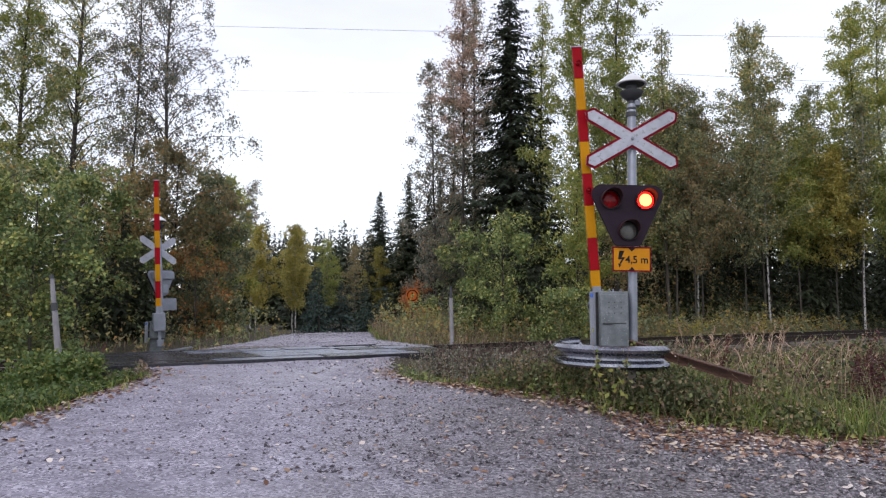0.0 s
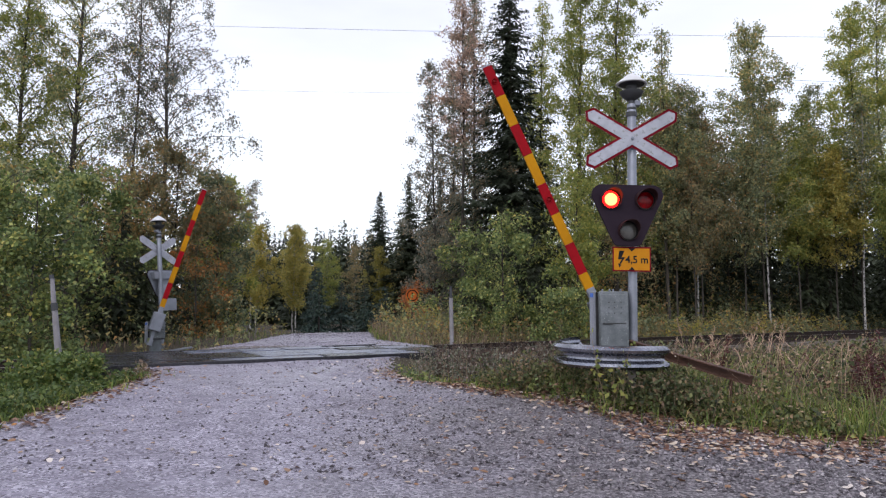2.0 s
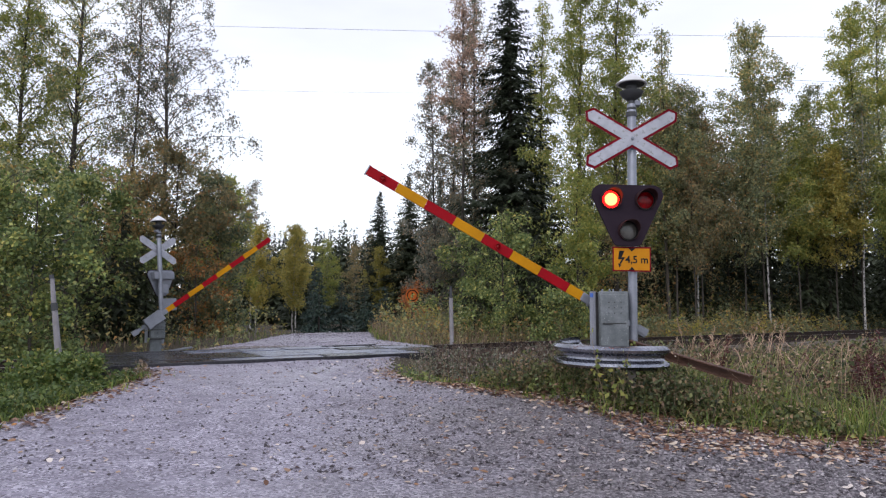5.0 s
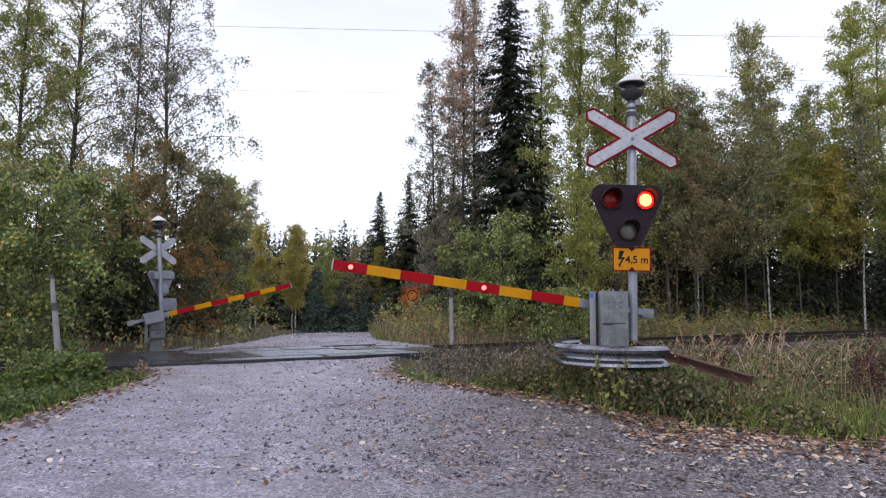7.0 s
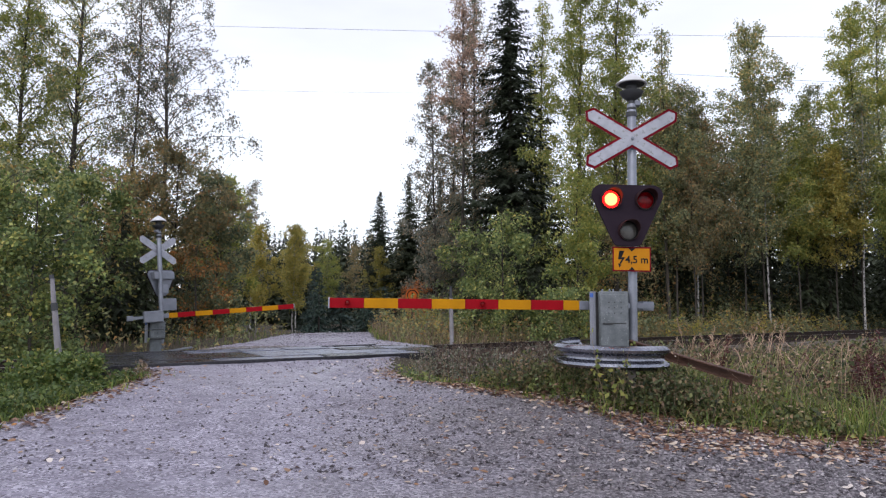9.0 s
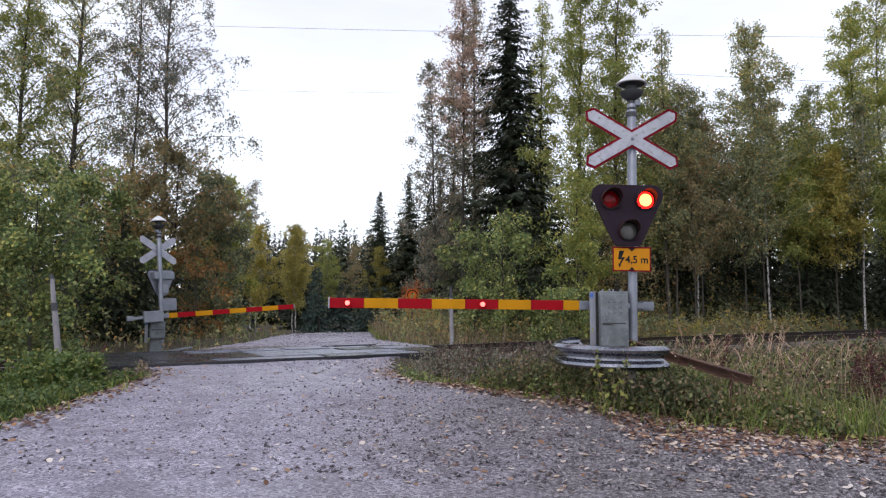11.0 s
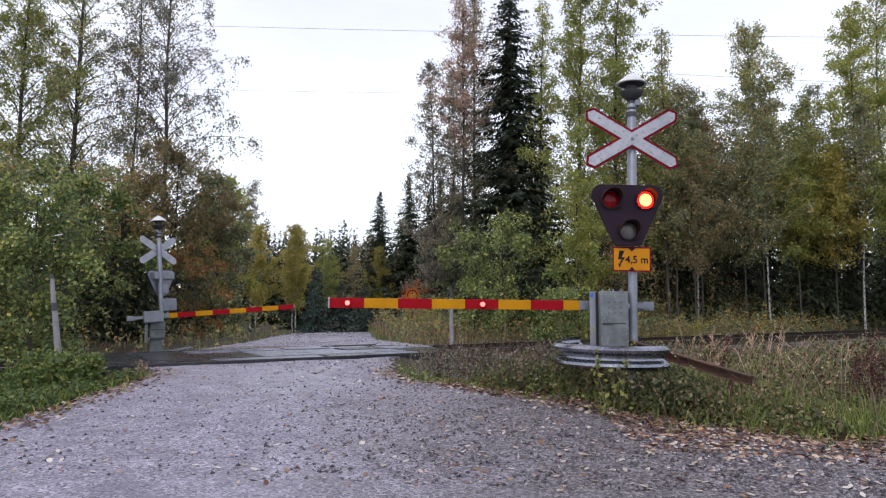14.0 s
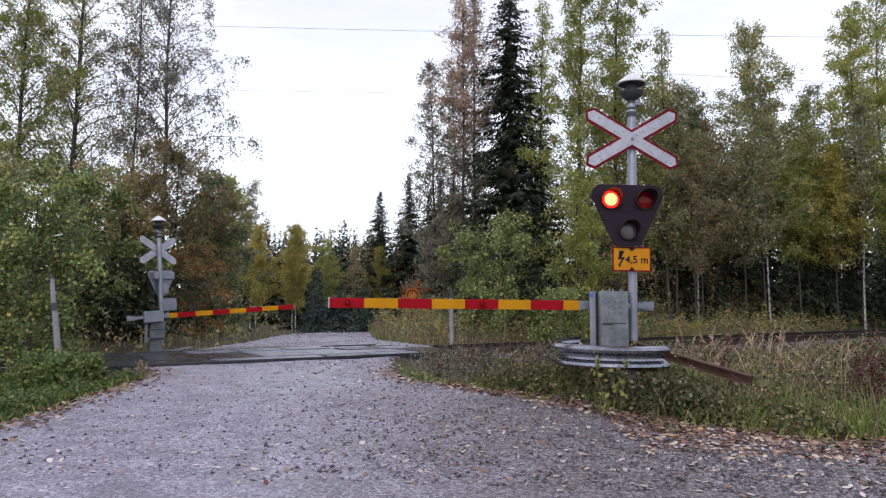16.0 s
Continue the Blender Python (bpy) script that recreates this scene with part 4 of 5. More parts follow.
def conifer(x, y, top, wide, seed, label, needles=L_SPRUCE, step=0.26, low=0.05, twig=0.34, category="tree", kind="spruce", dense=1.0, slim=0.12):
    """A spruce: a straight stem with whorls of drooping boughs, each a spray of needled twigs."""
    rng = np.random.default_rng(seed)
    g = land_at(x, y)
    t = thing(kind, pose(x, y, g), label, category, "trees along the crossing")
    lines = [(np.array([(0, 0, -0.2), (0, 0, top * 0.5), (0, 0, top)]), 0.011 * top + 0.02, 0.01, 8)]
    quads = []
    z = low * top
    while z < top - 0.15:
        w = 1 - z / top
        length = wide * (w ** 0.82) * rng.uniform(0.80, 1.15) + 0.03
        boughs = int(6 + 4 * w)
        for b in range(boughs):
            a = rng.uniform(0, 6.28)
            zb = z + rng.uniform(-0.6, 0.6) * step
            ln = length * rng.uniform(0.65, 1.15)
            n = max(3, int(ln / 0.13 * dense))
            u = (np.arange(n) + rng.random(n)) / n
            droop = -0.34 * u * ln + 0.20 * (u ** 2) * ln
            r = u * ln
            cx, cy, cz = np.cos(a) * r, np.sin(a) * r, zb + droop + rng.normal(0, 0.03, n)
            tl = twig * (0.45 + 0.55 * (1 - u)) * (0.22 + 0.78 * w) * rng.uniform(0.7, 1.3, n) + 0.04
            for sgn in (-1, 1):
                da = a + sgn * rng.uniform(0.5, 1.3, n)
                d = np.stack([np.cos(da), np.sin(da), rng.uniform(-0.95, -0.05, n)], -1)
                c = np.stack([cx, cy, cz], -1)
                side = np.cross(d, rng.normal(0, 0.5, (n, 3)) + np.array([0, 0, 1.0]))
                side /= np.linalg.norm(side, axis=1, keepdims=True)
                wd = slim * tl[:, None] + 0.012
                tip = c + d * tl[:, None]
                mid = c + d * tl[:, None] * 0.45
                quads.append(np.stack([c, mid + side * wd, tip, mid - side * wd], 1))
        z += step * rng.uniform(0.75, 1.2) * (0.55 + 0.45 * w)
    data_part("trunk", tubes_mesh("trunk", lines, M_BARK_DARK), t, "straight dark trunk")
    data_part("crown", polys("crown", np.concatenate(quads), [needles]), t)
    return t


DARK, PALE = M_BARK_DARK, M_BARK_BIRCH
# tall trees left of the road
broadleaf(-11.65, 21.5, 15.5, 2.5, 0.24, L_BIRCH, 12500, 0.078, 11, "tall airy birch with thinning green-yellow leaves", DARK, branches=80, hang=0.9, r=0.125)
broadleaf(-8.95, 22.0, 14.6, 2.7, 0.24, L_BIRCH_DULL, 10500, 0.076, 12, "slender birch with thin grey-green autumn leaves", DARK, branches=80, hang=1.0, r=0.10)
broadleaf(-10.1, 22.4, 15.0, 1.6, 0.26, L_BIRCH_DULL, 7500, 0.076, 14, "thin-stemmed birch with sparse hanging leaves", DARK, branches=70, hang=1.0, r=0.06)
broadleaf(-13.3, 21.5, 15.5, 2.6, 0.22, L_LIME, 21000, 0.080, 15, "tall birch with yellow-green leaves", DARK, branches=80, hang=0.6)
broadleaf(-14.4, 20.0, 15.0, 2.6, 0.22, L_BIRCH, 9000, 0.080, 13, "tall birch with green-yellow leaves", DARK, branches=70, hang=0.6)
# dense young growth by the left side of the track
broadleaf(-7.85, 13.3, 3.2, 1.1, 0.03, L_GREEN, 9000, 0.078, 21, "dense green young rowan beside the track", DARK, "young_tree", 46, 0.9, 0.9, round_top=True)
broadleaf(-8.7, 13.5, 3.7, 1.35, 0.03, L_GREEN, 11000, 0.080, 22, "dense green young aspen beside the track", DARK, "young_tree", 50, 0.9, 0.9, round_top=True)
broadleaf(-9.9, 15.0, 4.1, 1.5, 0.03, L_BIRCH, 10000, 0.085, 23, "dense green young aspen with yellow tips", DARK, "young_tree", 50, 0.9, 0.9, round_top=True)
broadleaf(-8.9, 16.9, 4.4, 1.5, 0.04, L_GREEN, 9000, 0.09, 24, "green young tree behind the bushes", DARK, "young_tree", 46, 0.9, 0.9, round_top=True)
broadleaf(-8.0, 20.5, 5.4, 1.7, 0.30, L_BROWN, 9500, 0.09, 25, "rowan with brown and orange autumn leaves", DARK, "autumn_tree", 50, 1.1, 0.8, round_top=True)
broadleaf(-6.85, 21.0, 5.0, 1.15, 0.05, L_BIRCH, 9500, 0.09, 26, "bushy tree with olive-green autumn leaves", DARK, "autumn_tree", 50, 1.1, 0.8, round_top=True)
broadleaf(-7.7, 25.0, 5.6, 1.2, 0.05, L_LIME, 8000, 0.10, 27, "bushy tree with yellow-green leaves", DARK, "autumn_tree", 46, 1.1, 0.8, round_top=True)
broadleaf(-9.6, 20.2, 4.7, 1.6, 0.34, L_BROWN, 8000, 0.09, 28, "brown-leaved bushy tree behind the far signal", DARK, "autumn_tree", 46, 1.1, 0.8, round_top=True)
broadleaf(-6.95, 19.6, 2.6, 0.9, 0.03, L_ORANGE, 1700, 0.08, 29, "small orange-brown shrub behind the far barrier", DARK, "bush", 30, 1.0, 0.8, round_top=True)
# Added dark spruces stand in for the shadow inside the bushes' gap.
for i, (x, y, h, w) in enumerate(((-8.55, 18.4, 3.4, 1.1), (-8.0, 18.8, 2.9, 1.0), (-9.3, 18.3, 3.6, 1.2))):
    conifer(x, y, h, w, 170 + i, "dark young spruce added to stand for the shaded gap beside the far signal", step=0.22, low=0.02, dense=1.0, twig=0.42)
# far along the road
for i, (x, y, h, w, L, n) in enumerate(((-9.4, 35, 5.6, 1.1, L_YELLOW, 5000), (-8.0, 37, 5.9, 1.0, L_YELLOW, 5000), (-11.6, 42, 9.4, 1.3, L_BIRCH_DULL, 4500), (-9.3, 44, 6.8, 1.3, L_YELLOW, 4500), (-11.6, 34, 5.8, 1.4, L_LIME, 5500), (-7.9, 47, 6.4, 1.2, L_LIME, 4000), (-5.0, 48, 6.6, 1.1, L_BROWN, 3500), (-4.1, 45, 5.6, 0.9, L_YELLOW, 3500), (-6.3, 50, 6.2, 1.2, L_BROWN, 3500), (-2.9, 50, 6.0, 1.0, L_BROWN, 3000))):
    broadleaf(x, y, h, w * 1.35, 0.26, L, int(n * 1.2), 0.10, 30 + i, "slim young birch with yellow autumn leaves beside the road", M_BARK_WHITE, "young_birch", 40, 1.6, 0.6)
for i, (x, y, h, w) in enumerate(((-6.4, 36, 3.7, 1.3), (-5.4, 37, 3.0, 1.2), (-7.4, 40, 4.0, 1.3), (-4.4, 39, 2.8, 1.2), (-3.4, 41, 3.0, 1.2))):
    conifer(x, y, h, w, 50 + i, "young blue-green pine at the bend of the road", L_YOUNG, 0.26, 0.04, 0.34, kind="young_pine")
for i, (x, y, h, w) in enumerate(((-4.2, 46, 9.7, 2.4), (-2.2, 45, 10.6, 2.6), (-0.9, 47, 9.8, 2.4), (0.6, 46, 9.2, 2.3), (-0.2, 52, 11.4, 2.5), (-3.2, 55, 8.8, 2.3), (-12.4, 60, 8.9, 2.2))):
    conifer(x, y, h, w, 60 + i, "dark pointed spruce at the forest's edge", step=0.19, dense=1.5, slim=0.21, twig=0.4)
# the clump across the track
conifer(2.62, 26.5, 15.4, 2.9, 70, "tall dark spruce with drooping boughs", step=0.22, low=0.05, dense=1.9, twig=0.44, slim=0.11)
conifer(1.5, 29.5, 7.8, 2.0, 73, "dark spruce low in the clump")
conifer(2.9, 23.6, 4.6, 1.5, 174, "dark young spruce between the bushes", step=0.22, low=0.02, dense=1.2)
conifer(1.3, 24.2, 3.8, 1.4, 175, "dark young spruce between the bushes", step=0.22, low=0.02, dense=1.2)
conifer(3.6, 28.0, 11.0, 2.1, 71, "dark spruce behind the tall one")
broadleaf(1.25, 27.0, 14.2, 2.0, 0.08, L_BIRCH_DULL, 14500, 0.082, 72, "tall grey-leaved birch with brownish top", DARK, branches=84, lift=1.9)
broadleaf(0.55, 28.5, 11.0, 1.5, 0.08, L_BIRCH_DULL, 8500, 0.088, 73, "slim birch with thin greyish leaves", DARK, branches=70, lift=1.9)
broadleaf(0.75, 26.2, 13.6, 1.4, 0.5, L_RUSSET, 5000, 0.085, 74, "birch with thin brown-orange leaves", DARK, branches=56, lift=2.0)
broadleaf(4.55, 23.0, 14.5, 2.2, 0.16, L_LIME, 19000, 0.080, 75, "tall aspen with yellow-green leaves", DARK, branches=90, lift=2.0)
broadleaf(6.1, 24.5, 15.0, 2.3, 0.18, L_LIME, 17000, 0.085, 76, "tall birch with yellow-green leaves", DARK, branches=84, lift=2.0)
broadleaf(3.95, 27.5, 13.4, 1.3, 0.2, L_LIME, 8500, 0.082, 88, "slim yellow-green birch beside the tall spruce", DARK, branches=70, lift=2.0)
broadleaf(8.1, 25.0, 11.3, 1.1, 0.3, L_BIRCH, 4500, 0.085, 83, "slim birch with a thin pointed top", DARK, branches=60, lift=2.2)
broadleaf(-0.25, 28.0, 11.2, 1.7, 0.06, L_BIRCH_DULL, 9000, 0.085, 84, "grey-leaved birch at the edge of the clump", DARK, branches=76, lift=1.9)
for i, (x, y, h) in enumerate(((9.5, 26.0, 9.4), (12.2, 26.0, 9.8), (15.7, 26.0, 9.2))):
    broadleaf(x, y, h, 1.2, 0.5, L_BIRCH, 4500, 0.085, 85 + i, "slim birch with a bare white trunk before the dark wood", M_BARK_WHITE, branches=44, lift=1.5, r=0.046, lean=(0.012, -0.008, 0.02)[i])
broadleaf(1.75, 20.5, 3.9, 1.25, 0.03, L_GREEN, 6500, 0.082, 77, "green bushy young tree beside the track", DARK, "young_tree", 50, 1.0, 0.9, round_top=True)
broadleaf(1.0, 22.0, 3.3, 1.3, 0.03, L_GREEN, 5500, 0.082, 78, "green bushy young tree across the track", DARK, "young_tree", 46, 1.0, 0.9, round_top=True)
broadleaf(3.95, 20.4, 4.8, 1.2, 0.03, L_LIME, 7500, 0.082, 79, "yellow-green bushy young tree behind the barrier", DARK, "young_tree", 50, 1.0, 0.9, round_top=True)
broadleaf(3.3, 19.4, 1.5, 0.8, 0.03, L_GREEN, 3000, 0.08, 80, "low green bush by the ditch", DARK, "bush", 36, 0.9, 0.9, round_top=True)
broadleaf(0.4, 30.0, 5.0, 1.3, 0.03, L_BIRCH_DULL, 6000, 0.10, 81, "grey-green shrub by the road", DARK, "bush", 40, 1.2, 0.8, round_top=True)
broadleaf(-1.6, 34.8, 2.6, 0.9, 0.03, L_ROWAN, 3000, 0.09, 82, "small orange autumn rowan behind the round sign", DARK, "bush", 30, 1.0, 0.8, round_top=True)
# the wood on the right, across the track
for i, (x, y, h, w, L, n, b) in enumerate(((8.4, 25.0, 9.2, 1.7, L_BIRCH, 8500, DARK), (9.7, 26.0, 8.6, 1.9, L_BROWN, 9000, DARK), (12.5, 27.0, 12.4, 2.7, L_BIRCH, 16000, DARK), (14.6, 28.0, 9.4, 1.9, L_LIME, 9000, DARK),
        (16.3, 27.0, 13.0, 2.2, L_LIME, 13000, DARK), (18.2, 28.5, 15.8, 2.8, L_LIME, 15000, DARK), (16.0, 29.5, 8.8, 2.0, L_BIRCH, 8000, DARK), (11.2, 29.0, 8.8, 2.0, L_BIRCH, 8000, DARK), (7.4, 28.0, 10.4, 2.0, L_BIRCH, 8000, DARK), (16.9, 24.6, 7.0, 1.9, L_LIME, 9000, DARK), (19.6, 25.6, 8.4, 2.2, L_LIME, 9000, DARK), (10.2, 30.5, 9.0, 2.0, L_BIRCH, 7500, DARK), (13.6, 26.5, 7.6, 1.8, L_LIME, 9000, DARK), (8.9, 24.6, 6.4, 1.5, L_BROWN, 3000, DARK), (11.3, 26.0, 7.0, 1.7, L_BIRCH, 4500, DARK), (15.0, 26.5, 7.2, 1.6, L_YELLOW, 6000, DARK), (21.5, 27.5, 12.0, 2.4, L_BIRCH, 9000, DARK), (6.0, 22.6, 5.0, 1.2, L_BROWN, 2800, DARK), (13.9, 29.5, 9.4, 2.2, L_BIRCH, 8000, DARK), (8.2, 27.0, 9.6, 2.0, L_BIRCH, 8000, DARK), (16.6, 31.0, 11.0, 2.4, L_BIRCH, 8000, DARK), (9.2, 27.5, 10.0, 1.9, L_BROWN, 7000, DARK))):
    broadleaf(x, y, h, w, 0.27 if h > 8.5 else 0.36, L, int(n * 1.25), 0.090, 90 + i, "slender tree of the mixed autumn wood across the track", b, "aspen", 76, 1.6, 0.8, r=0.0035 * h + 0.012)
for i in range(22):
    rng_i = random.Random(200 + i)
    x, y = 4.8 + i * 0.92 + rng_i.uniform(-0.4, 0.4), 31.0 + 0.12 * i + rng_i.uniform(-1.5, 3)
    conifer(x, y, rng_i.uniform(6.0, 9.0), rng_i.uniform(1.7, 2.2), 110 + i, "dark young spruce deep in the wood", step=0.34, low=0.02, dense=0.62, twig=0.5)
for i in range(13):
    rng_i = random.Random(400 + i)
    conifer(6.6 + i * 1.12 + rng_i.uniform(-0.4, 0.4), 27.3 + 0.12 * i + rng_i.uniform(-0.5, 1.0), rng_i.uniform(4.6, 6.4), rng_i.uniform(1.4, 1.8), 150 + i, "dark young spruce in the shade of the wood", step=0.30, low=0.02, dense=0.7, twig=0.45)
for i in range(12):
    rng_i = random.Random(300 + i)
    x, y = -8.3 - i * 0.85, 24.5 + rng_i.uniform(-1, 3)
    conifer(x, y, rng_i.uniform(4.0, 6.0), rng_i.uniform(1.5, 1.9), 130 + i, "dark young spruce behind the bushes", step=0.34, low=0.02, dense=0.62, twig=0.5)


def far_woods():
    """The forest that closes the view."""
    rng = np.random.default_rng(9)
    quads = []
    for k in range(1100):
        a = rng.uniform(-0.95, 0.95) if k < 600 else rng.uniform(-0.34, 0.12)
        closed = a > 0.10 or a < -0.33
        d = rng.uniform(42, 75) if closed and k % 3 else rng.uniform(76, 120)
        x, y = d * math.sin(a), d * math.cos(a)
        h = rng.uniform(8.5, 11.5) * (1.0 + 0.002 * (d - 70))
        n = 64
        u = rng.random(n) ** 0.7
        wdt = (0.18 + 1.7 * (1 - u)) * rng.uniform(0.6, 1.0, n)
        ang = rng.uniform(0, 6.28, n)
        c = np.stack([x + np.cos(ang) * wdt * 0.25, y + np.sin(ang) * wdt * 0.25, land(x, y) + u * h], -1)
        dv = np.stack([np.cos(ang) * wdt, np.sin(ang) * wdt, -0.45 * wdt - 0.1], -1)
        sd = np.stack([-np.sin(ang), np.cos(ang), rng.normal(0, 0.3, n)], -1) * (0.05 + 0.32 * wdt[:, None])
        quads.append(np.stack([c, c + dv * 0.5 + sd, c + dv, c + dv * 0.5 - sd], 1))
    tagged(new("far_woods", polys("far_woods", np.concatenate(quads), [L_SPRUCE])), "dark conifer forest closing the distance", "forest", kind="stuff")


far_woods()


def blades(rng, x, y, height, width, bend, base_sink=0.02):
    """Grass blades as three-piece bent strips with their roots on the land."""
    n = len(x)
    z = land(x, y) - base_sink
    a = rng.uniform(0, 6.28, n)
    d = np.stack([np.cos(a), np.sin(a), np.zeros(n)], -1)
    sd = np.stack([-np.sin(a), np.cos(a), np.zeros(n)], -1) * (width * rng.uniform(0.6, 1.3, n))[:, None]
    p0 = np.stack([x, y, z], -1)
    h = height[:, None]
    b = (bend * rng.uniform(0.3, 1.4, n))[:, None] * h
    up = np.array([0, 0, 1.0])
    p3 = p0 + up * h * (1.0 - 0.12 * bend) + d * b
    p1 = p0 + up * h * 0.6 + d * b * 0.3
    v = np.stack([p0 - sd, p0 + sd, p1 - sd * 0.9, p1 + sd * 0.9, p3 - sd * 0.12, p3 + sd * 0.12], 1)
    q = np.array([(0, 1, 3, 2), (2, 3, 5, 4)])
    return v.reshape(-1, 3), (np.arange(n)[:, None, None] * 6 + q[None]).reshape(-1, 4)


def grass(name, rng, x, y, height, width, bend, mat, label):
    v, f = blades(rng, x, y, height, width, bend)
    return tagged(new(name, indexed(name, v, f, [mat])), label, "grass", kind="stuff")


def scatter(rng, n, x0, x1, y0, y1, test):
    x, y = rng.uniform(x0, x1, n), rng.uniform(y0, y1, n)
    k = test(x, y)
    return x[k], y[k]


def make_verges():
    rng = np.random.default_rng(21)

    def clear_of_track(x, y):
        t, s = track_coords(x, y)
        return (s < -0.45) | (s > 3.4)

    def patch(x, y, size, seed, cut):
        return wavy(x, y, size, seed) > cut

    # right verge, near the camera: short green grass first, taller dry growth behind
    x, y = scatter(rng, 62000, -1.2, 10, 5.4, 13, lambda x, y: (off_road(x, y) > 0.12 + 0.30 * wavy(x, y, 0.3, 5) + 0.18 * rng.normal(size=len(x))) & clear_of_track(x, y) & (rng.random(len(x)) < np.clip(1.4 - 0.55 * off_road(x, y), 0.12, 1) * np.clip(0.25 + 0.45 * x, 0.2, 1)))
    h = rng.uniform(0.07, 0.26, len(x)) * np.clip(0.55 + 0.25 * x, 0.5, 1) * (0.8 + 0.6 * np.clip(off_road(x, y), 0, 1)) * (1 + 0.35 * wavy(x, y, 0.25, 8))
    grass("verge_grass", rng, x, y, h, 0.0055, 0.7, L_GRASS, "bright green grass on the road verge")
    x, y = scatter(rng, 8500, -1.0, 14, 6.4, 16, lambda x, y: (off_road(x, y) > 0.6) & (track_coords(x, y)[1] < -1.2) & patch(x, y, 0.8, 7.0, -0.1) & (x > 2.2))
    h = np.clip(0.68 - land(x, y), 0.15, 0.7) * rng.uniform(0.55, 1.25, len(x))
    grass("dry_grass", rng, x, y, h, 0.004, 0.6, L_DRY, "tall dry straw-coloured grass beside the track")
    # left verge
    x, y = scatter(rng, 26000, -10, -3.5, 5.0, 11.5, lambda x, y: (off_road(x, y) > 0.10 + 0.2 * wavy(x, y, 0.3, 6) + 0.15 * rng.normal(size=len(x))) & clear_of_track(x, y))
    h = rng.uniform(0.08, 0.28, len(x)) * (0.6 + 0.6 * np.clip(off_road(x, y), 0, 1))
    grass("verge_grass", rng, x, y, h, 0.006, 0.7, L_GRASS, "lush green grass beside the road and track")
    # across the track
    x, y = scatter(rng, 42000, -16, 24, 12, 32, lambda x, y: (off_road(x, y) > 0.15) & (track_coords(x, y)[1] > 3.5) & (track_coords(x, y)[1] < 13) & ((x > -3.5) | (rng.random(len(x)) < 0.2)))
    h = rng.uniform(0.15, 0.6, len(x)) * np.where(x < -3.5, 0.5, 1.0)
    grass("dry_grass", rng, x, y, h, 0.008, 0.6, L_DRY, "dry autumn grass between the track and the wood")
    x, y = scatter(rng, 36000, -16, 24, 12, 32, lambda x, y: (off_road(x, y) > 0.05) & (track_coords(x, y)[1] > 3.3) & (track_coords(x, y)[1] < 13) & ((x > -3.5) | (rng.random(len(x)) < 0.3)))
    grass("verge_grass", rng, x, y, rng.uniform(0.12, 0.35, len(x)) * np.where(x < -3.5, 0.6, 1.0), 0.009, 0.7, L_GRASS, "green grass across the track")


def weeds(name, rng, x, y, height, n_leaf, size, mat, label, stalk_mat=None):
    """Leafy stalks: a thin stem each with leaves along it."""
    n = len(x)
    z = land(x, y) - 0.02
    lean = rng.normal(0, 0.16, (n, 2)) * height[:, None]
    f = rng.random((n, n_leaf)) ** 0.75
    c = np.stack([x[:, None] + lean[:, :1] * f, y[:, None] + lean[:, 1:] * f, z[:, None] + height[:, None] * f], -1).reshape(-1, 3)
    c[:, :2] += rng.normal(0, 0.35 * size + 0.018, (len(c), 2))
    p0 = np.stack([x, y, z], -1)
    p1 = np.stack([x + lean[:, 0], y + lean[:, 1], z + height], -1)
    sd = np.stack([np.full(n, 0.003), rng.normal(0, 0.001, n), np.zeros(n)], -1)
    if y.mean() > 13:
        lq, sq = leaf_tris(rng, c, size, 0.1), np.stack([p0 - sd, p0 + sd, p1], 1)
    else:
        lq, sq = leaf_quads(rng, c, size, 0.1), np.stack([p0 - sd, p0 + sd, p1 + sd * 0.4, p1 - sd * 0.4], 1)
    me = polys(name, np.concatenate([lq, sq]), [mat, stalk_mat or mat], np.concatenate([np.zeros(len(lq)), np.ones(len(sq))]))
    return tagged(new(name, me), label, "weeds", kind="stuff")


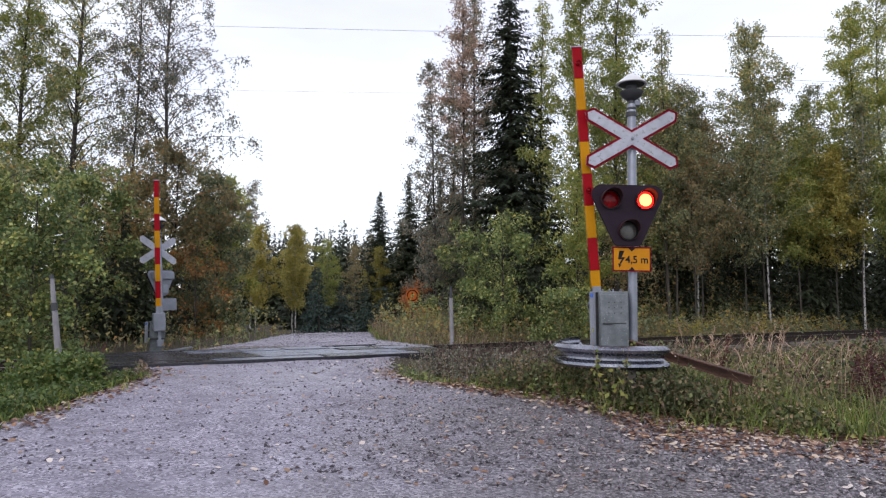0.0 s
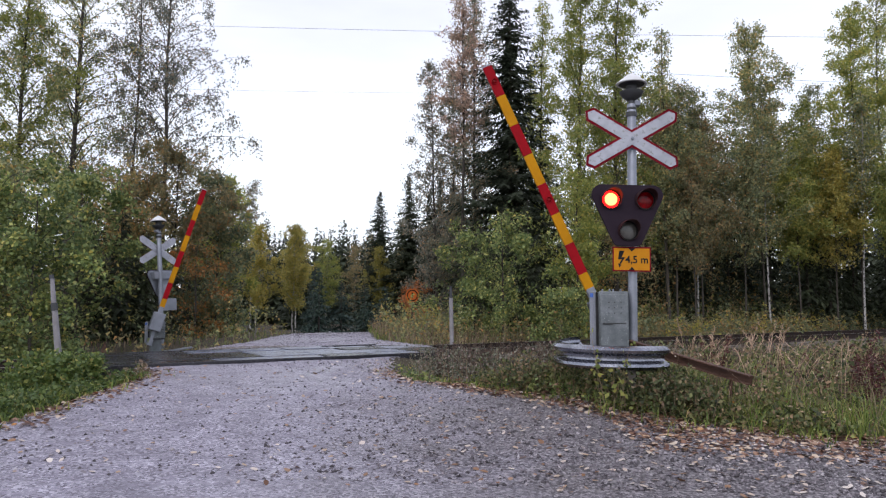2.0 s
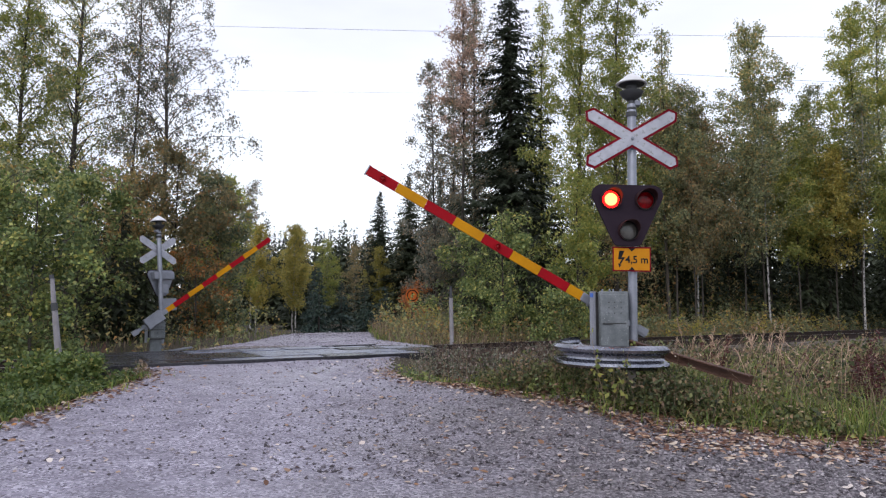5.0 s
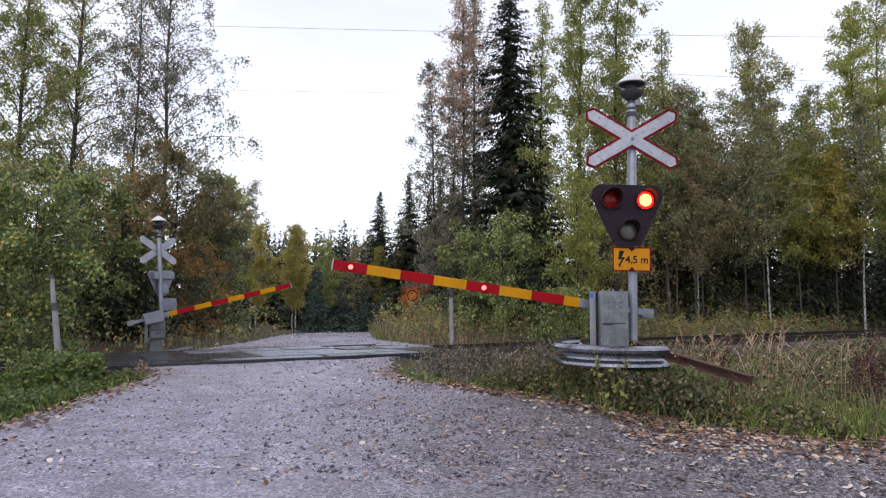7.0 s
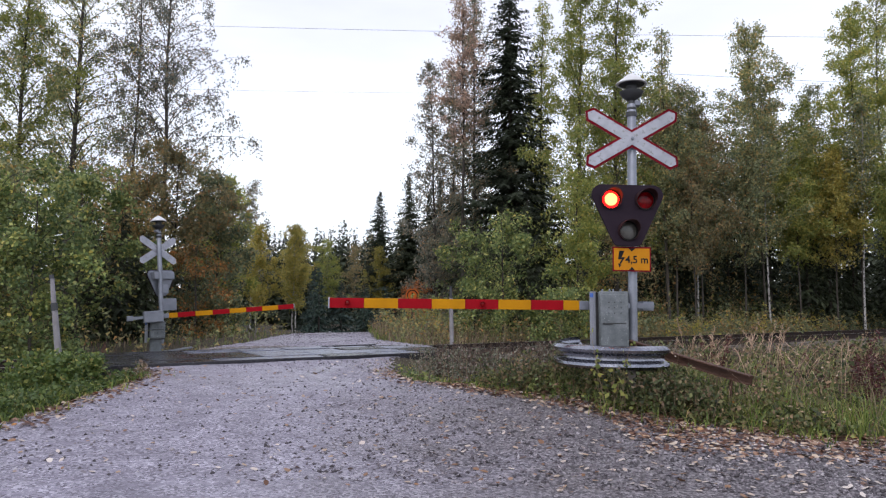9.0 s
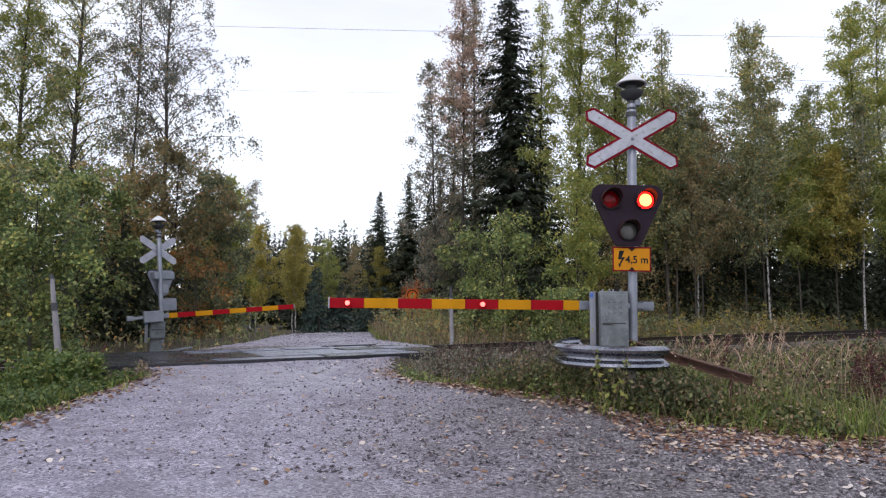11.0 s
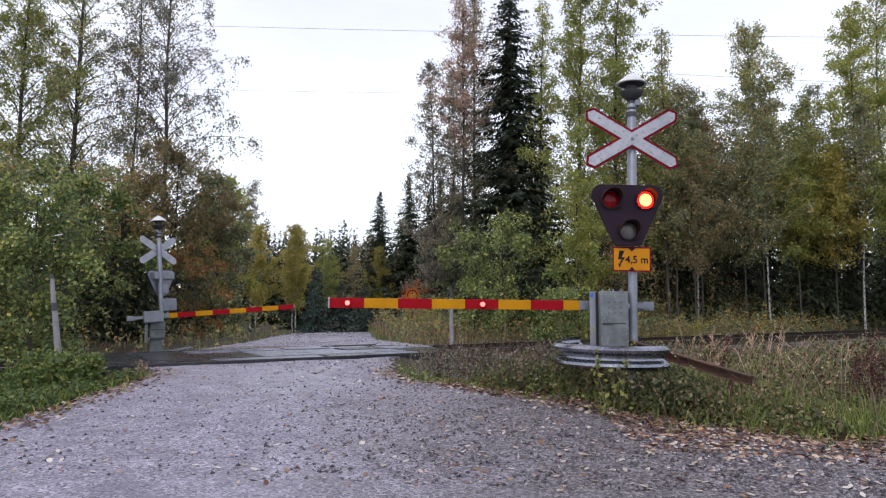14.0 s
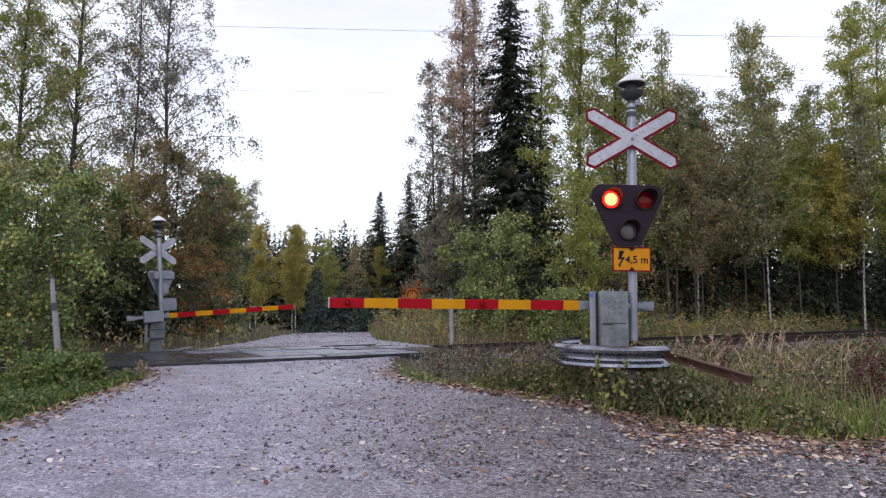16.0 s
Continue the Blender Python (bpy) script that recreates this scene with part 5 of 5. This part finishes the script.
def make_weeds():
    rng = np.random.default_rng(31)
    near = lambda a, b, c=-0.2: (lambda x, y: (off_road(x, y) > a) & (track_coords(x, y)[1] < -0.5) & (wavy(x, y, 0.8, b) > c))
    x, y = scatter(rng, 1400, 0.3, 3.6, 6.3, 8.8, near(0.12, 1.0, -1))
    weeds("green_weeds", rng, x, y, rng.uniform(0.10, 0.46, len(x)) * np.where(x > 2.4, 0.55, 1.0), 24, 0.045, L_WEED, "tall dark green weeds round the guard rail", L_DRY)
    x, y = scatter(rng, 2000, -0.9, 6.5, 5.8, 10.5, near(0.10, 1.0))
    weeds("green_weeds", rng, x, y, rng.uniform(0.05, 0.20, len(x)), 14, 0.042, L_GREEN, "low leafy green weeds on the verge", L_GRASS)
    x, y = scatter(rng, 1100, 2.4, 11, 6.2, 14, near(0.35, 2.0))
    weeds("green_weeds", rng, x, y, rng.uniform(0.2, 0.6, len(x)), 14, 0.055, L_WEED, "dark green weeds in the dry grass", L_DRY)
    x, y = scatter(rng, 1500, 2.8, 12, 7.3, 14, near(0.7, 4.0, -0.35))
    weeds("brown_weeds", rng, x, y, np.clip(0.64 - land(x, y), 0.15, 0.7) * rng.uniform(0.5, 1.2, len(x)), 18, 0.035, L_HEATH, "withered brown weeds beside the track", L_HEATH)
    x, y = scatter(rng, 480, -0.2, 1.9, 8.9, 12.2, near(0.7, 4.0, -1))
    weeds("brown_weeds", rng, x, y, rng.uniform(0.25, 0.62, len(x)), 22, 0.036, L_HEATH, "thick withered purple-brown weeds by the crossing", L_HEATH)
    x, y = scatter(rng, 1100, -0.8, 3.0, 8.6, 12.4, near(0.4, 6.0, -0.35))
    weeds("green_weeds", rng, x, y, rng.uniform(0.15, 0.55, len(x)), 20, 0.036, L_GREYGREEN, "grey-green weeds among the withered ones", L_DRY)
    x, y = scatter(rng, 3000, -9, -3.6, 5.2, 10.6, near(0.06, 3.0, -0.7))
    weeds("green_weeds", rng, x, y, rng.uniform(0.06, 0.22, len(x)) * (1 + 0.6 * np.clip(off_road(x, y), 0, 1)), 24, 0.042, L_HERB, "leafy green weeds beside the road", L_GRASS)
    x, y = scatter(rng, 240, -5.3, -4.5, 8.3, 9.5, near(0.25, 3.0, -1))
    weeds("green_weeds", rng, x, y, rng.uniform(0.25, 0.62, len(x)), 34, 0.055, L_HERB, "tall leafy green weeds at the end of the deck", L_GRASS)
    x, y = scatter(rng, 320, 1.15, 2.6, 6.75, 7.4, near(0.10, 1.0, -1))
    weeds("green_weeds", rng, x, y, rng.uniform(0.2, 0.55, len(x)) * np.where(x < 1.9, 1.0, 0.8), 24, 0.042, L_WEED, "weeds growing in front of the guard rail", L_DRY)
    x, y = scatter(rng, 60, -5.0, -3.9, 9.0, 10.2, near(0.05, 3.0, -1))
    weeds("dry_weeds", rng, x, y, rng.uniform(0.08, 0.3, len(x)), 14, 0.05, L_DRY, "withered straw-coloured tuft beside the deck", L_DRY)
    x, y = scatter(rng, 3200, -14, 24, 13, 30, lambda x, y: (off_road(x, y) > 0.3) & ((x > -3.5) | (rng.random(len(x)) < 0.25)) & (track_coords(x, y)[1] > 3.9) & (track_coords(x, y)[1] < 12))
    weeds("brown_weeds", rng, x, y, rng.uniform(0.25, 0.9, len(x)), 16, 0.075, L_BROWN, "autumn undergrowth at the edge of the wood", L_DRY)
    x, y = scatter(rng, 3200, -14, 24, 15, 32, lambda x, y: (off_road(x, y) > 0.5) & ((x > -3.5) | (rng.random(len(x)) < 0.3)) & (track_coords(x, y)[1] > 4.5) & (track_coords(x, y)[1] < 13))
    weeds("green_weeds", rng, x, y, rng.uniform(0.3, 1.3, len(x)), 16, 0.085, L_BIRCH, "green and yellow undergrowth at the edge of the wood", L_DRY)
    x, y = scatter(rng, 1200, -14, 24, 15, 34, lambda x, y: (off_road(x, y) > 0.5) & ((x > -3.5) | (rng.random(len(x)) < 0.15)) & (track_coords(x, y)[1] > 5.5))
    weeds("yellow_weeds", rng, x, y, rng.uniform(0.4, 1.6, len(x)), 18, 0.09, L_YELLOW, "yellowing saplings at the edge of the wood", L_DRY)
    x, y = scatter(rng, 260, -0.6, 6.0, 6.0, 9.5, near(0.1, 5.0, -1))
    weeds("withered_leaves", rng, x, y, rng.uniform(0.12, 0.5, len(x)), 7, 0.032, L_LITTER, "withered pale leaves caught among the weeds", L_DRY)
    x, y = scatter(rng, 5200, 4.5, 24, 17, 33, lambda x, y: (track_coords(x, y)[1] > 4.6) & (track_coords(x, y)[1] < 7.6))
    x, y = x[:1500], y[:1500]
    weeds("green_weeds", rng, x, y, rng.uniform(0.4, 1.7, len(x)) * (0.8 + 0.5 * wavy(x, y, 1.3, 9.0)), 20, 0.095, L_WEED, "dark thicket along the edge of the wood", L_DRY)
    x, y = scatter(rng, 1500, 4.5, 20, 23, 30, lambda x, y: track_coords(x, y)[1] > 6.0)
    weeds("brown_undergrowth", rng, x, y, rng.uniform(0.8, 3.0, len(x)), 22, 0.085, L_BROWN, "half-bare brownish saplings in the shade of the wood", L_HEATH)
    for mat, n, tall, name, label in ((L_BIRCH, 500, 1.0, "green_weeds", "green saplings along the far side of the track"), (L_BROWN, 450, 0.9, "brown_weeds", "brown autumn growth along the far side of the track"), (L_YELLOW, 200, 1.1, "yellow_weeds", "yellowing growth along the far side of the track")):
        x, y = scatter(rng, 40 * n, 3, 20, 15, 30, lambda x, y: (track_coords(x, y)[1] > 3.3) & (track_coords(x, y)[1] < 5.2))
        x, y = x[:n], y[:n]
        weeds(name, rng, x, y, rng.uniform(0.2, tall, len(x)) * (0.9 + 0.5 * wavy(x, y, 1.0, 3.0)), 22, 0.085, mat, label, L_DRY)
    for x, y, h in ((4.62, 7.65, 0.85), (4.75, 7.75, 0.7), (4.5, 7.8, 0.6), (3.6, 9.2, 0.6)):
        weeds("dock_stalk", rng, np.full(5, x) + rng.normal(0, 0.02, 5), np.full(5, y) + rng.normal(0, 0.02, 5), np.full(5, h) * rng.uniform(0.8, 1.05, 5), 90, 0.028, L_DOCK, "dark red seed stalk of withered dock", L_DOCK)
    spots = [(rng.uniform(2.75, 4.3), rng.uniform(7.3, 9.2), rng.uniform(0.55, 0.95)) for _ in range(34)]
    spots += [(rng.uniform(3.0, 6.5), rng.uniform(7.4, 10.5), rng.uniform(0.4, 0.8)) for _ in range(30)]
    plume_grass(rng, spots)
    x, y = np.array([1.62, 1.66, 1.70, 1.75, 1.80]), np.array([7.18, 7.15, 7.17, 7.20, 7.16])
    weeds("sapling", rng, x, y, np.array([0.60, 0.86, 0.78, 0.55, 0.45]), 13, 0.062, L_LIME, "pale yellow-green sapling growing through the guard rail", L_DRY)


def plume_grass(rng, spots):
    """Tall withered grass: a bent straw each, with a drooping feathery head."""
    faces = []
    for x, y, h in spots:
        g = land_at(x, y) - 0.02
        d = rng.normal(0, 1, 2) * 0.5 + np.array([0.5, 0.0])
        u = np.linspace(0, 1, 6)
        pts = np.stack([x + d[0] * 0.42 * h * u ** 2.2, y + d[1] * 0.42 * h * u ** 2.2, g + h * (u - 0.10 * u ** 3)], -1)
        for p, q in zip(pts, pts[1:]):
            faces.append([p - (0.0022, 0, 0), p + (0.0022, 0, 0), q + (0.0018, 0, 0), q - (0.0018, 0, 0)])
        for _ in range(26):
            w = rng.uniform(0.72, 1.0)
            p = np.array([np.interp(w, u, pts[:, c]) for c in range(3)])
            e = np.array([d[0] * 0.5 + rng.normal(0, 0.35), d[1] * 0.5 + rng.normal(0, 0.35), 0.55 + rng.normal(0, 0.3)])
            e *= rng.uniform(0.025, 0.065) / np.linalg.norm(e)
            k = np.array([0.003, 0, 0.001])
            faces.append([p, p + e * 0.5 + k, p + e, p + e * 0.5 - k])
    return tagged(new("plume_grass", polys("plume_grass", faces, [L_PLUME])), "tall straw-pink withered grass with feathery heads", "grass", kind="stuff")


def fallen(name, rng, x, y, size, mat, label, lift=0.022):
    n = len(x)
    c = np.stack([x, y, land(x, y) + lift], -1)
    a = rng.uniform(0, 6.28, n)
    d = np.stack([np.cos(a), np.sin(a), rng.normal(0, 0.22, n)], -1)
    b = np.stack([-np.sin(a), np.cos(a), rng.normal(0, 0.22, n)], -1)
    s = (size * rng.uniform(0.55, 1.25, n))[:, None]
    k = rng.uniform(0.26, 0.44, n)[:, None]
    q = np.stack([c - d * s * 0.55, c + b * s * k - d * s * 0.25, c + b * s * k * 0.85 + d * s * 0.22, c + d * s * 0.6, c - b * s * k * 0.85 + d * s * 0.22, c - b * s * k - d * s * 0.25], 1)
    return tagged(new(name, polys(name, q, [mat])), label, "leaves", kind="stuff")


def make_ground_litter():
    rng = np.random.default_rng(41)
    x, y = scatter(rng, 12500, -6, 8, 4.5, 12, lambda x, y: (off_road(x, y) < 0.1) & (rng.random(len(x)) < 0.10 + 0.50 * np.clip((x + 1.8) / 4, 0, 1) + 0.4 * np.clip(1 - np.abs(off_road(x, y)) / 0.5, 0, 1)))
    fallen("fallen_leaves", rng, x, y, 0.047, L_FALLEN, "pale fallen leaves scattered over the gravel")
    x, y = scatter(rng, 125000, -8, 10, 4, 12, lambda x, y: (off_road(x, y) < 0.25 + 0.2 * rng.random(len(x))) & (off_road(x, y) > -0.10 - (0.30 + 0.85 * (x > 1.6)) * rng.random(len(x)) ** 1.6) & (y < 10.5) & ((x > 0) | (rng.random(len(x)) < 0.4)))
    fallen("leaf_litter", rng, x, y, 0.056, L_LITTER, "brown and orange leaf litter along the verge")
    x, y = scatter(rng, 105000, -5.5, 7, 4.6, 10.5, lambda x, y: (off_road(x, y) < 0.1) & (rng.random(len(x)) < np.clip(1.7 - y / 6.5, 0.10, 1) * np.clip(0.55 + 0.25 * x, 0.10, 1)))
    u, v = scatter(rng, 30000, -6, 1, 10.5, 26, lambda x, y: (off_road(x, y) < 0.15) & ((track_coords(x, y)[1] < -0.15) | (track_coords(x, y)[1] > 2.95)) & (rng.random(len(x)) < 0.6))
    x, y = np.concatenate([x, u]), np.concatenate([y, v])
    stones("loose_gravel", np.stack([x, y, land(x, y) + 0.014], -1), 0.005 + 0.019 * rng.random(len(x)) ** 2.4, M_STONE, "loose grey gravel on the road")


make_verges()
make_weeds()
make_ground_litter()


# ---- what moves ----
NEAR_ANGLES = [(0.0, 93.8), (0.3, 94.3), (0.5, 95.9), (1.0, 102.2), (1.5, 108.4), (2.0, 114.7), (2.5, 120.8), (3.0, 126.8), (3.5, 132.7), (4.0, 138.6), (4.5, 144.4), (5.0, 150.0), (5.5, 155.3), (6.0, 160.5), (6.5, 165.8), (7.0, 171.4), (7.3, 174.6), (7.5, 176.7), (7.7, 178.6), (7.9, 179.4), (16.0, 179.4)]
FAR_ANGLES = [(0.0, 92.6), (0.3, 91.8), (0.5, 90.7), (1.0, 84.9), (1.5, 79.0), (2.0, 72.8), (2.5, 66.9), (3.0, 61.0), (3.5, 55.0), (4.0, 49.0), (4.5, 43.0), (5.0, 37.0), (5.5, 31.0), (6.0, 25.4), (6.5, 19.6), (7.0, 13.9), (7.3, 10.6), (7.5, 8.4), (7.8, 5.0), (8.0, 4.3), (16.0, 4.0)]
FLASH = 0.775


def flashes(out, back, dark_from, start=0.0):
    """Rows of a lamp that comes forward as it lights: dark round dark_from and each period after it."""
    rows = [(0.0, 0.0)]
    k = -1
    ease = []
    while dark_from + k * FLASH < 16.5:
        d = dark_from + k * FLASH
        ease += [(d - 0.30, 0.80), (d - 0.20, 0.35), (d - 0.10, 0.0), (d + 0.03, 0.0), (d + 0.13, 0.85), (d + 0.20, 1.0), (d + 0.42, 1.0)]
        k += 1
    rows = [(t, v if t >= start else 0.0) for t, v in ease if 0 < t < 16]
    level = np.interp([0, 16], [t for t, _ in ease], [v for _, v in ease])
    rows = [(0.0, level[0] if start <= 0 else 0.0)] + rows + [(16.0, level[1])]
    kept = []
    for t, v in rows:
        if not kept or frame(t) > frame(kept[-1][0]):
            kept.append((t, back + (out - back) * v))
    return kept


def motions():
    walk(near_boom, [(t, pose(*NEAR_PIVOT, 0, 0, NEAR_TURN) @ pose(0, 0, 0, 0, 180 - a, 0)) for t, a in NEAR_ANGLES])
    walk(far_boom, [(t, pose(*FAR_PIVOT, 0, 0, FAR_TURN) @ pose(0, 0, 0, 0, a, 0)) for t, a in FAR_ANGLES])
    for (glow, core), (board, x, z), dark in zip(near_lit, near_lamps, (0.10, 0.50)):
        levels = flashes(1.0, 0.0, dark)
        walk(glow, [(t, pose(x, 0.014 - 0.020 * v, z, 90)) for t, v in levels])
        walk(core, [(t, pose(0, 0, -0.022 + 0.022 * min(1.0, max(0.0, (v - 0.2) / 0.6)))) for t, v in levels])
    for housing, bulb in near_boom_lamps + far_boom_lamps:
        walk(bulb, [(t, pose(0, 0, z)) for t, z in flashes(0.013, -0.012, 0.50, 3.85)])


motions()
